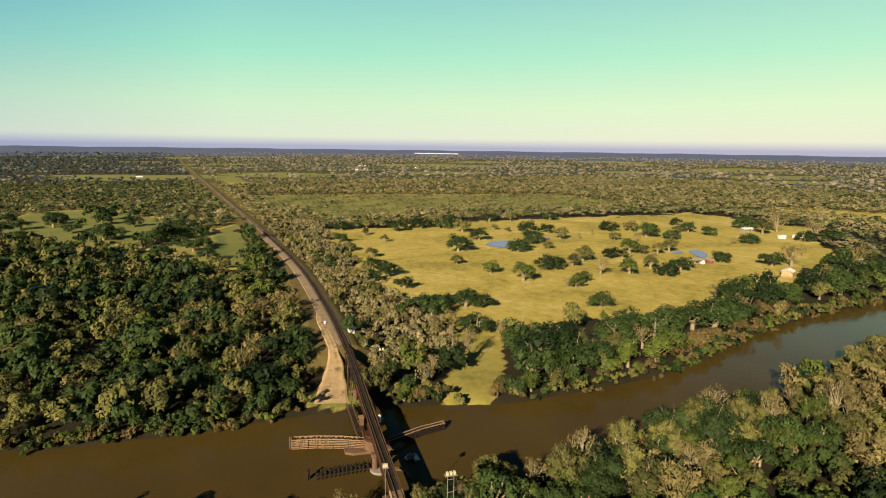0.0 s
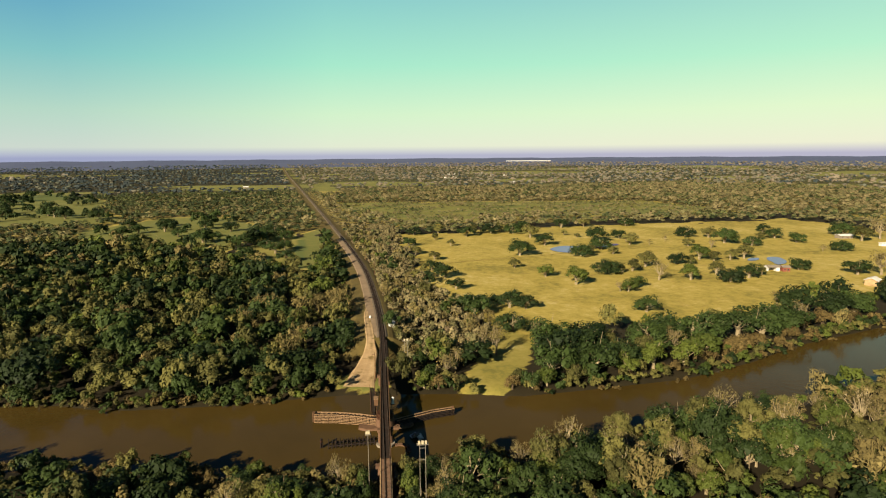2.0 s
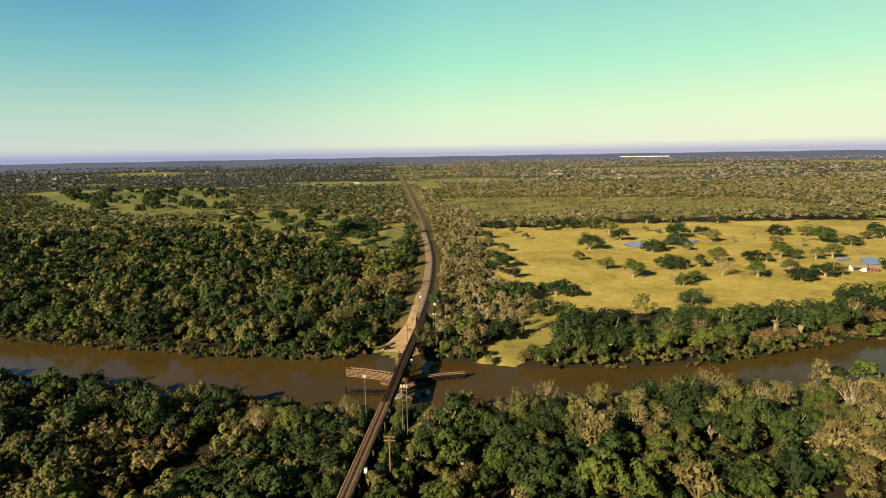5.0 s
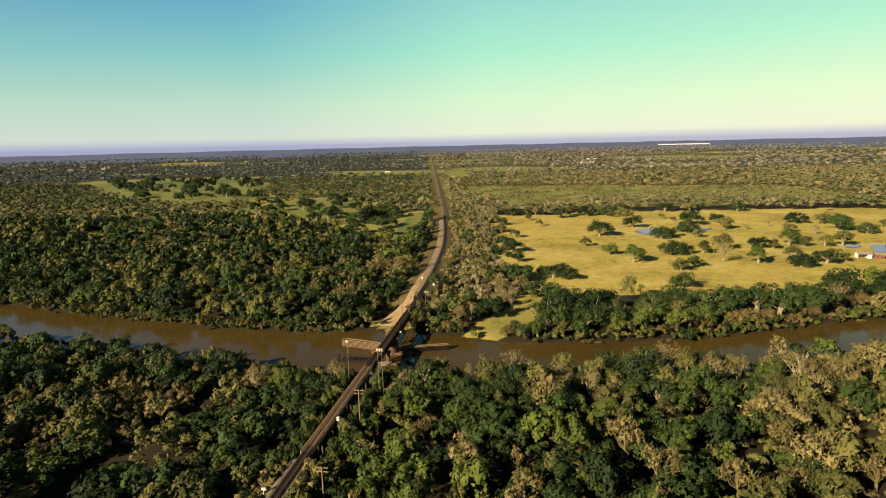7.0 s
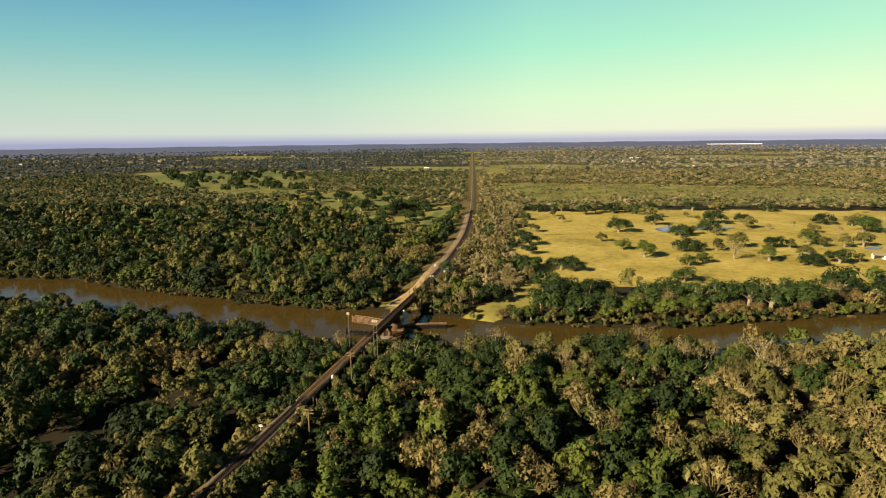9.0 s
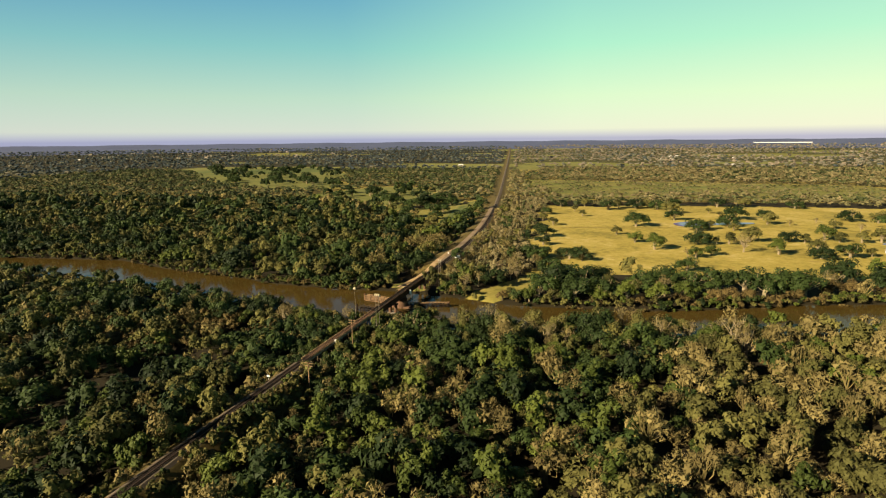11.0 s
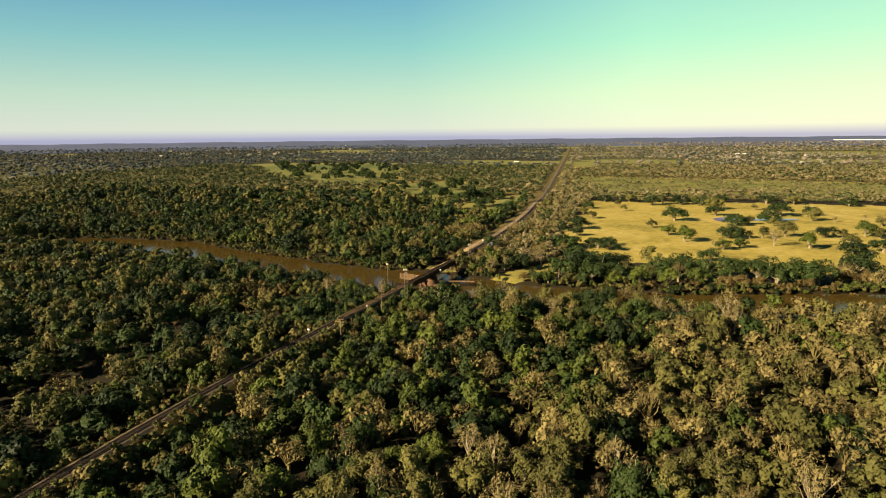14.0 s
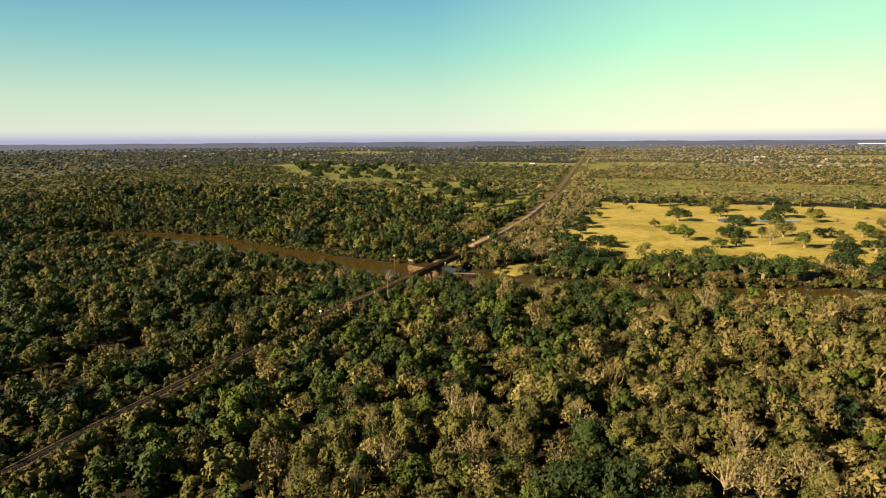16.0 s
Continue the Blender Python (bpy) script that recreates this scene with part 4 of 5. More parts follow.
def crown_arrays(rng, kind, R, z0, z1, count, leaf, lobes, core=True):
    """A crown as leaf sprays that clothe uneven lobes: vertices and triangles."""
    mid, half = (z0 + z1) / 2, (z1 - z0) / 2
    d = unit(rng.normal(size=(lobes, 3)))
    d[:, 2] = np.where(d[:, 2] < -0.5, -d[:, 2] * 0.5, d[:, 2])
    centre = d * rng.uniform(0.42, 0.80, (lobes, 1)) * (R, R, half)
    centre[0] = (0, 0, half * 0.35)
    size = rng.uniform(0.22, 0.44, lobes) * R * (1.25 if lobes < 8 else 1.0)
    weight = size ** 2
    pick = rng.choice(lobes, count, p=weight / weight.sum())
    out = unit(rng.normal(size=(count, 3)) + unit(centre[pick] + 1e-6) * 0.75 + (0, 0, 0.25))
    out[:, 2] = np.where(out[:, 2] < -0.6, -out[:, 2], out[:, 2])
    place = centre[pick] + out * size[pick, None] * rng.uniform(0.74, 1.12, (count, 1)) + (0, 0, mid)
    scale = leaf * rng.uniform(0.5, 1.35, (count, 1))
    normal = unit(out + rng.normal(size=(count, 3)) * 0.27 + (0, 0, 0.12))
    a = unit(np.cross(normal, rng.normal(size=(count, 3))))
    b = np.cross(normal, a)
    slim = rng.uniform(0.55, 1.0, (count, 1))
    tri = np.stack([place - a * scale * 0.6 * slim - b * scale * 0.4, place + a * scale * 0.6 * slim - b * scale * 0.35, place + b * scale * 0.85], 1)
    if kind in ("tan", "brown") and count > 90:
        # fine twigs that stand out of the crown among the sprays
        way = unit(out + rng.normal(size=(count, 3)) * 0.45 + (0, 0, 0.35))
        across = unit(np.cross(way, rng.normal(size=(count, 3))))
        tip, wide = way * scale * rng.uniform(1.3, 2.2, (count, 1)), across * scale * 0.13
        twig = rng.uniform(size=count) < (0.58 if kind == "tan" else 0.3)
        tri[twig] = np.stack([place - wide - tip * 0.5, place + wide - tip * 0.5, place + tip * 0.5], 1)[twig]
    V, F = tri.reshape(-1, 3), np.arange(count * 3).reshape(-1, 3)
    if core:
        for i in range(lobes):
            if count >= 8 and i % 3 == 2:
                continue
            blob = ICO_V * (1 + rng.uniform(-0.3, 0.3, (len(ICO_V), 1)))
            seen = blob[ICO_F].mean(1)[:, 2] > -0.15
            F = np.concatenate([F, ICO_F[seen] + len(V)])
            V = np.concatenate([V, blob * size[i] * (1.15 if count < 8 else 0.66) + centre[i] + (0, 0, mid)])
    return V, F, centre + (0, 0, mid)


def tube(points, radii, sides=5):
    V, F = [], []
    for i, (p, r) in enumerate(zip(points, radii)):
        a = np.arange(sides) * 2 * np.pi / sides
        V.append(np.stack([p[0] + r * np.cos(a), p[1] + r * np.sin(a), np.full(sides, p[2])], -1))
        if i:
            j = np.arange(sides)
            k = (j + 1) % sides
            lo, hi = (i - 1) * sides, i * sides
            F.append(np.concatenate([np.stack([lo + j, lo + k, hi + k], -1), np.stack([lo + j, hi + k, hi + j], -1)]))
    return np.concatenate(V), np.concatenate(F)


def trunk_arrays(rng, R, z0, top, targets, width, sides=4, forks=0):
    """A leaning tapered trunk with limbs that reach into the crown, each forked further out."""
    lean = rng.normal(size=2) * 0.05 * top
    fork = np.array([lean[0] * 0.5, lean[1] * 0.5, z0 * 0.8 + 0.4])
    V, F = tube([np.array([0, 0, -0.5]), np.array([0, 0, 0.5]), fork, np.array([lean[0], lean[1], top * 0.8])], [width * 1.5, width, width * 0.75, width * 0.2])
    for t in targets:
        knee = fork * 0.55 + t * 0.45 + rng.normal(size=3) * 0.12 * R
        runs = [([fork, knee, t, t + unit(t - fork) * R * 0.27], [width * 0.5, width * 0.34, width * 0.2, width * 0.07])]
        for _ in range(forks):
            start = knee + (t - knee) * rng.uniform(0.3, 1.0)
            end = start + (unit(t - fork) + rng.normal(size=3) * 0.55 + (0, 0, 0.2)) * R * rng.uniform(0.18, 0.32)
            runs.append(([start, (start + end) / 2 + rng.normal(size=3) * 0.03 * R, end], [width * 0.22, width * 0.15, width * 0.06]))
        for points, radii in runs:
            v, f = tube(points, radii, sides)
            F = np.concatenate([F, f + len(V)])
            V = np.concatenate([V, v])
    return V, F


SHAPE = {"oak": (1.0, -0.06, 0.72), "green": (0.85, -0.04, 0.94), "olive": (0.85, -0.02, 0.96), "tan": (0.9, 0.08, 1.05), "brown": (0.85, -0.05, 0.66)}


def template(kind, seed, count, leaf, lobes, core=True):
    """A tree of unit crown radius: crown and trunk arrays."""
    rng = np.random.default_rng(seed)
    wide, low, high = SHAPE[kind]
    V, F, c = crown_arrays(rng, kind, wide, low * 2, high * 2, count, leaf, lobes, core)
    single = count > 600
    limbs = c[rng.permutation(len(c))[: 16 if kind == "tan" else 9 if single else 4]]
    TV, TF = trunk_arrays(rng, wide, low * 2, high * 2, limbs, 0.078 if kind == "tan" else 0.085, 4 if count > 800 else 3, (3 if single else 2) if kind == "tan" else 2 if single else 0)
    return (V, F), (TV, TF)


def mesh_of(name, V, F, mat):
    bm = bpy.data.meshes.new(name)
    bm.from_pydata(V.tolist(), [], F.tolist())
    bm.materials.append(mat)
    return bm


TREE_NAME = {"oak": ("live_oak", "dark green spreading live oak with dense evergreen crown"),
             "green": ("broadleaf_tree", "mid-green broadleaf tree with a full rounded crown"),
             "olive": ("thin_tree", "olive-brown tree with a thinning winter crown"),
             "tan": ("bare_tree", "leafless pale tan tree with spreading bare branches"),
             "brown": ("shrub", "low brown winter shrub of dry twigs")}
MODELS = {}
for kind in SHAPE:
    for v in range(4):
        crown, trunk = template(kind, 11 * v + len(kind), 1250 if kind != "tan" else 640, 0.088 if kind != "tan" else 0.086, 22, kind != "tan")
        MODELS[kind, v] = (mesh_of("crown", *crown, LEAF[kind]), mesh_of("trunk", *trunk, BARK if kind == "brown" else PALE_BARK))
FIRST = {}


def tree(kind, x, y, R, group, variant=None, tall=1.0, label=""):
    """One tree with its own trunk and crown."""
    v = random.randrange(4) if variant is None else variant
    z = float(stand_height(x, y))
    m = pose(x, y, z, 0, 0, random.uniform(0, 360)) @ Matrix.Diagonal((R, R, R * tall, 1))
    if (kind, v) in FIRST:
        a, b, c = FIRST[kind, v].scale
        ob = copy_thing(FIRST[kind, v], m @ Matrix.Diagonal((1 / a, 1 / b, 1 / c, 1)))
    else:
        ob = empty(TREE_NAME[kind][0], Matrix(), TREE_NAME[kind][1], "tree" if kind != "brown" else "shrub")
        for name, mesh in zip(("crown", "trunk"), MODELS[kind, v]):
            new(name, mesh).parent = ob
        FIRST[kind, v] = ob
        ob.matrix_basis = m
    ob["group"] = group
    if label:
        ob["label"] = label
    return ob


def stand_height(x, y):
    """The ground under a plant, on the railway's embankment too."""
    x, y = np.asarray(x, float), np.asarray(y, float)
    dx = x - rail_x(y)
    bank = rail_z(y) - 1.3 - np.maximum(np.where(dx < 0, -dx - np.where(y > 0, 9.0, 3.4), dx - np.where(y > 0, 5.0, 3.4)), 0) * 0.85
    return np.where((y > 60) | (y < -108), np.maximum(bank, land_height(x, y)), land_height(x, y)) - 0.15


PLANTED = []     # places already taken by single trees


def plant(kind, x, y, R, group, **more):
    PLANTED.append((x, y, R))
    return tree(kind, x, y, R, group, **more)


# trees that stand singly in the main meadow
WEST_FIELD = [("oak", 71.9, 98.4, 7.1), ("oak", 91.7, 115.2, 4.4), ("oak", 103.5, 121.1, 4.9), ("oak", 104.3, 102.3, 5.6), ("oak", 170.4, 261.5, 9.9), ("olive", 145, 213.7, 4.5),
              ("green", 153.6, 177.3, 5.4), ("green", 162.3, 148.8, 7.6), ("oak", 163.1, 387.9, 8), ("olive", 177.6, 403.1, 6.4), ("oak", 197, 403.2, 9),
              ("olive", 212.4, 408.8, 6.5), ("oak", 219.1, 392.3, 8.8), ("olive", 224.9, 358.5, 8.4), ("oak", 216.1, 306.2, 8.2), ("olive", 266.3, 362.2, 3.7),
              ("olive", 271.2, 342.9, 2.9), ("oak", 219.9, 243.9, 8.3), ("olive", 232.5, 249.7, 5), ("oak", 254.8, 269.2, 8.3), ("oak", 277, 313.8, 10.1),
              ("olive", 250.9, 242.8, 4.4), ("oak", 200.4, 173.4, 8.3), ("olive", 214, 172.4, 3.7), ("olive", 223.7, 174.3, 5.5), ("oak", 308.8, 321.4, 6.9),
              ("olive", 295.4, 283.6, 7), ("tan", 178.8, 122.1, 2.8), ("green", 183.6, 120.1, 5), ("green", 196.4, 129, 4.8), ("oak", 165.9, 76.6, 6.3)]
EAST_FIELD = [("tan", 222.7, 141.8, 5.4), ("oak", 273.3, 187.9, 6.5), ("green", 244.1, 135.9, 7.2), ("olive", 283, 184.1, 4.4), ("green", 304.3, 198.7, 7.7),
              ("olive", 341.9, 258.2, 5.1), ("tan", 311.8, 275.8, 2.6), ("tan", 342.7, 293.2, 2.2), ("oak", 382.1, 311.5, 8.6), ("olive", 311.1, 189.9, 4.9), ("tan", 354.5, 242.6, 3.5),
              ("olive", 326.6, 188.9, 5.3), ("olive", 341.2, 189.9, 7.2), ("oak", 389.1, 264, 10.5), ("olive", 400.5, 298.9, 6.8), ("oak", 399.9, 241.6, 7.1),
              ("olive", 439.1, 270.6, 4.8), ("oak", 486.8, 315, 6.4), ("oak", 459.3, 272.4, 7.6), ("oak", 456.7, 244.3, 7.2), ("oak", 344.3, 140.8, 6.4), ("oak", 265.6, 123.1, 7),
              ("oak", 287, 129, 7.2), ("olive", 273.3, 144.7, 5.8), ("olive", 303.5, 133.9, 3.9), ("tan", 243.2, 63.8, 4), ("olive", 243.2, 186, 7.3)]
FIELD_CORNER = [("olive", 353, 142.8, 4.1), ("oak", 452.4, 194.6, 7.6), ("tan", 434.9, 197.6, 2.7), ("oak", 368.7, 114.2, 7.8), ("tan", 383.3, 108.3, 7.4), ("oak", 544.9, 266.5, 11),
                ("olive", 526.1, 232.5, 9.1), ("tan", 554, 235.4, 8.7), ("oak", 519.3, 182.4, 7.9), ("tan", 538.4, 186.2, 8.1), ("oak", 533.7, 166.6, 9.9)]
FIELD_EDGE = [("oak", 83.4, 195.1, 7.4), ("olive", 93.6, 262.7, 4.7), ("oak", 78.9, 111.2, 6.4), ("oak", 68.1, 105.3, 7.1), ("oak", 96.5, 107.3, 6.1), ("olive", 124.3, 376.3, 4.4), ("olive", 128, 329.8, 3.9), ("oak", 81.5, 67.6, 6.9),
              ("oak", 80.2, 158.7, 5.4), ("oak", 80.7, 222.6, 5.9), ("olive", 85.1, 295.9, 4.9), ("oak", 89.3, 344.5, 5.8), ("oak", 111.1, 417, 6.8), ("olive", 140.1, 419.7, 5.8), ("oak", 246.1, 426.9, 6.8), ("oak", 294.1, 420.8, 7.7), ("olive", 322.9, 418.7, 6.7), ("oak", 375.8, 410.9, 7.7)]
for kind, x, y, R in WEST_FIELD + EAST_FIELD + FIELD_CORNER + FIELD_EDGE:
    plant(kind, x, y, R * 1.34, "trees in the meadow", tall=0.74 if kind != "tan" else 0.95)
plant("tan", 60.7, 36.7, 5.4, "trees on the clearing", tall=1.35, variant=1)
plant("tan", 56.8, 44.7, 4.2, "trees on the clearing", tall=1.4, variant=2)
for x, y, R in [(-107, 430, 8.7), (-98, 434, 6.8), (-165, 563, 8.7), (-208, 577, 7.7), (-119, 547, 6.7), (-167, 597, 6.7), (-109, 471, 6.8), (-140, 490, 5.8), (-87, 519, 6.7), (-188, 529, 6.7),
                (-353, 772, 10.6), (-435, 809, 10.5), (-514, 792, 9.5), (-455, 849, 10.5), (-543, 840, 9.5), (-372, 803, 9.6), (-640, 1067, 12.2), (-688, 1189, 12.2), (-405, 909, 9.5), (-490, 952, 11.4), (-561, 1140, 11.3),
                (-330, 743, 8.6), (-281, 720, 8.6), (-606, 977, 10.4), (-753, 1153, 11.2)]:
    plant("oak", x, y, R * 1.55, "trees in the western pasture", tall=0.74)
for x, y, R in [(-56, 418, 8.7), (-35, 340, 6.8), (-59, 308, 7.8), (-44, 432, 7.7), (-27, 359, 5.8), (-27, 432, 6.8), (-162, 537, 7.7), (-37, 469, 8.7), (-168, 429, 7.7), (-198, 496, 7.7), (-147, 392, 7.7), (-47, 447, 8.7), (-64, 394, 7.8), (-26, 296, 5.9), (-43, 374, 5.8)]:
    plant("oak", x, y, R * 1.55, "trees in the western pasture", tall=0.74)
# large trees on the bank between meadow and river
BANK_NEAR = [("oak", 73.3, 9.3, 6.9), ("green", 65.3, 1.3, 4.5), ("oak", 83.2, 17.3, 8.4), ("oak", 91, 7.3, 7.4), ("oak", 96, 23.3, 7.4), ("oak", 85.2, 33.3, 7.9), ("olive", 79.1, 1.3, 4.5),
             ("oak", 103.9, 33.3, 7.4), ("oak", 106.7, 11.3, 6.4), ("green", 116.5, 3.4, 6.9), ("green", 102.7, 1.4, 5.4), ("olive", 110.7, 25.3, 5.9), ("green", 131.3, 3.4, 6.9),
             ("olive", 122.5, 19.3, 5.4), ("oak", 129.4, 25.3, 7.4), ("oak", 141.2, 29.4, 7.4), ("green", 146.1, 9.4, 6.9), ("brown", 159.8, 7.4, 5.9), ("brown", 167.6, 11.4, 5.9),
             ("oak", 154, 25.4, 7.4), ("tan", 138.2, 17.4, 5.9), ("oak", 167.7, 29.4, 6.9), ("oak", 181.4, 27.4, 7.8), ("oak", 189.3, 21.4, 6.9)]
BANK_FAR = [("brown", 179.4, 13.4, 5.4), ("oak", 201.1, 29.4, 8.3), ("oak", 210.8, 25.4, 7.3), ("brown", 204, 18.5, 4.9), ("tan", 228.5, 37.4, 5.9), ("brown", 224.6, 29.4, 6.8),
             ("brown", 236.3, 29.5, 6.8), ("oak", 240.3, 49.4, 8.3), ("oak", 257.9, 41.4, 7.3), ("oak", 269.6, 39.5, 7.3), ("brown", 252, 27.5, 5.9), ("green", 285.2, 43.4, 6.8),
             ("olive", 300.6, 37.5, 6.8), ("oak", 312.5, 49.4, 7.8), ("oak", 325, 39.4, 7.7), ("oak", 343.4, 53.4, 8.2), ("green", 357.3, 43.2, 7.7), ("oak", 371.2, 59.1, 8.7),
             ("oak", 392.4, 49.5, 8.7)]
for kind, x, y, R in BANK_NEAR + BANK_FAR:
    plant(kind, x, y, R * (1.5 if kind == "oak" else 1.1), "trees on the north bank", tall=0.86)

for kind, x, y, R in [("brown", 53.5, 1.8, 4.2), ("oak", 61.4, 0.8, 4.8), ("olive", 57.5, 5.8, 3.6), ("green", 67.3, 0.8, 4.5), ("brown", 27, 10.7, 4.6), ("green", 22, 12.7, 4.2), ("tan", 32, 19.7, 5.2), ("olive", 30.9, 12.7, 3.6), ("oak", 25, 17.7, 4.6), ("tan", 38.9, 26.7, 4.8)]:
    plant(kind, x, y, R, "bushes round the clearing")


for i in range(15):
    yy = -43 - i * 4.2
    for side in (-1, 1):
        if side < 0 and i < 2:
            continue
        xx = float(rail_x(yy)) + side * (5.2 + 1.6 * ((i * 7) % 5) / 5)
        plant(("green", "oak", "green", "oak", "olive")[(i * 3 + side) % 5], xx, yy, 3.1 + 0.9 * ((i * 5) % 4) / 4, "trees beside the trestle", tall=1.4)


def wooded(x, y):
    """Where the woods may stand."""
    off = np.maximum(y - far_bank(x), near_bank(x) - y)
    ok = off > 0.3
    ok &= ~meadow(x, y)
    dx = x - rail_x(y)
    clear_left = np.interp(y, [-400, -100, -50, 20, 60, 160, 300, 500, 1000, 2500], [6.6, 6.2, 4.5, 16, 13.5, 12.5, 12, 12, 17, 26])
    clear_right = np.interp(y, [-400, -100, -50, 20, 60, 160, 420, 600, 1000, 2500], [3.6, 3.6, 3.6, 6, 5.5, 5.5, 7.5, 12, 17, 26])
    ok &= ~((dx > -clear_left) & (dx < clear_right))
    ditch = np.abs(x - np.interp(y, [-257.9, -133.6, -102.2, -80.8, -65.3, -46], [-86.3, -78.5, -68.9, -62.9, -57, -51.9])) < 7.2       # a narrow clearing through the south-west wood
    ok &= ~(ditch & (y < -48) & (y > -260))
    return ok


def kinds_at(x, y, rng):
    """The mix of trees by place."""
    table = {"north_west_far": (0.28, 0.12, 0.48, 0.08, 0.04), "verge": (0.22, 0.56, 0.17, 0.05, 0.0), "south_east_near": (0.30, 0.32, 0.22, 0.16, 0.0), "south_east_far": (0.06, 0.13, 0.45, 0.36, 0.0), "south_west": (0.32, 0.12, 0.34, 0.08, 0.14),
             "north_west": (0.42, 0.13, 0.37, 0.05, 0.03), "strip": (0.08, 0.10, 0.32, 0.46, 0.04), "bank": (0.32, 0.34, 0.17, 0.12, 0.05), "scrub": (0.34, 0.12, 0.20, 0.03, 0.31), "far_west": (0.46, 0.22, 0.26, 0.06, 0.0), "far_dark": (0.66, 0.20, 0.12, 0.02, 0.0), "far": (0.12, 0.16, 0.44, 0.28, 0.0)}
    dx = x - rail_x(y)
    zone = np.full(len(x), "far", dtype=object)
    south = y < near_bank(x) + 1
    zone[south & (dx > 0)] = "south_east_near"
    zone[south & (dx > 0) & (-0.7 * y + 0.9 * x + 16 * wobble(x, y, 30, 1.0) > 172)] = "south_east_far"
    zone[south & (dx <= 0)] = "south_west"
    zone[south & (dx < -14) & (y > -82) & (x > -150)] = "scrub"
    zone[~south & (dx <= 0)] = "far_west"
    zone[~south & (dx <= -60) & (y > 1050)] = "far_dark"
    zone[~south & (dx <= 0) & (y < 420)] = "north_west"
    zone[~south & (dx <= 0) & (y > 135) & (y < 420)] = "north_west_far"
    zone[~south & (dx < -14) & (dx > -42) & (y > 120) & (y < 340)] = "verge"
    zone[~south & (dx > 0) & (x < 90) & (y < 470)] = "strip"
    zone[~south & (x > 60) & (y < 130)] = "bank"
    names = list(SHAPE)
    out = np.empty(len(x), dtype=object)
    roll = np.clip(rng.uniform(size=len(x)) + np.where((y > 0) & (y < 420), 0.16, 0.20) * wobble(x, y, 20, 3.0) + np.where((y > 0) & (y < 420), 0.20, 0.06) * wobble(x, y, 52, 1.7) + np.where(y > 420, 0.30, 0.08) * wobble(x, y * 2.6, 170, 5.0) + np.where(y > 420, 0.18, 0.0) * wobble(x, y * 2.2, 55, 0.4), 0, 0.999)
    roll = np.clip(roll - np.where((x < -120) & (y > 0), 0.10, 0.0) - np.where((dx < 0) & (y < 0), 0.08, 0.0), 0, 0.999)
    for z, odds in table.items():
        mask = zone == z
        out[mask] = np.array(names, dtype=object)[np.minimum(np.searchsorted(np.cumsum(odds), roll[mask]), 4)]
    return out


def scatter(rng, x0, x1, y0, y1, step, jitter=0.42):
    xs, ys = np.meshgrid(np.arange(x0, x1, step), np.arange(y0, y1, step * 0.9))
    xs = xs + (np.arange(xs.shape[0])[:, None] % 2) * step / 2
    x = (xs + rng.uniform(-jitter, jitter, xs.shape) * step).ravel()
    y = (ys + rng.uniform(-jitter, jitter, ys.shape) * step).ravel()
    ok = wooded(x, y)
    x, y = x[ok], y[ok]
    px, py, pr = np.array(PLANTED).T
    near = np.zeros(len(x), bool)
    for a, b, r in zip(px, py, pr):
        near |= (x - a) ** 2 + (y - b) ** 2 < (r * 0.75) ** 2
    return x[~near], y[~near]


FLIGHT = [(-46, -159, -25.7), (-21, -191, -13.1), (19, -234, -1.5), (43, -261, 3.9), (72, -293, 9.8), (87, -317, 15.5), (99, -332, 16.1)]   # plan places and headings


def in_view(x, y, margin=4.0):
    """Within the broad sweep of land that the flight looks over."""
    found = np.zeros(len(x), bool)
    for ex, ey, turn in FLIGHT:
        a = np.degrees(np.arctan2(-(x - ex), y - ey)) - turn
        found |= (np.abs(a) < 39.1 + margin) & (np.hypot(x - ex, y - ey) > 95)
    return found


def woods(name, x, y, kinds, radius, level, label, rng, leaves=LEAF):
    """Joined trees: one mesh for each kind."""
    count, leaf, lobes, core = level
    for kind in SHAPE:
        forms = [template(kind, 100 + 7 * v, int(count * 0.8) if kind == "tan" and count > 130 else count, leaf * (1.1 if kind == "tan" and count > 90 else 1.0), lobes, core and (kind != "tan" or count < 90)) for v in range(5)]
        allv, allf, tones, start = [], [], [], 0
        pickers = rng.integers(0, 5, len(x))
        for v, ((CV, CF), (TV, TF)) in enumerate(forms):
            if kind == "tan" and count > 90:
                CF = np.concatenate([CF, TF + len(CV)])
                CV = np.concatenate([CV, TV])
            mask = (kinds == kind) & (pickers == v)
            n = int(mask.sum())
            if not n:
                continue
            a, r = rng.uniform(0, 2 * np.pi, n), radius[mask]
            tall = rng.uniform(0.72, 1.26, n) * (0.5 if count < 8 else 0.62 if count < 40 else 1.0)
            c, s = np.cos(a)[:, None], np.sin(a)[:, None]
            P = np.stack([(CV[:, 0] * c - CV[:, 1] * s) * r[:, None] + x[mask][:, None], (CV[:, 0] * s + CV[:, 1] * c) * r[:, None] + y[mask][:, None],
                          CV[:, 2] * (r * tall)[:, None] + stand_height(x[mask], y[mask])[:, None]], -1)
            allv.append(P.reshape(-1, 3))
            tones.append(np.repeat(rng.uniform(1.0, 2.0, n), len(CV)))
            allf.append((CF[None] + (np.arange(n) * len(CV))[:, None, None]).reshape(-1, 3) + start)
            start += n * len(CV)
        if allv:
            soup(name, np.concatenate(allv), np.concatenate(allf), leaves[kind], label.format({"oak": "dark green", "green": "mid-green", "olive": "olive-brown", "tan": "bare tan", "brown": "brown scrubby"}[kind]), "woods",
                 attributes={"tone": np.concatenate(tones)})


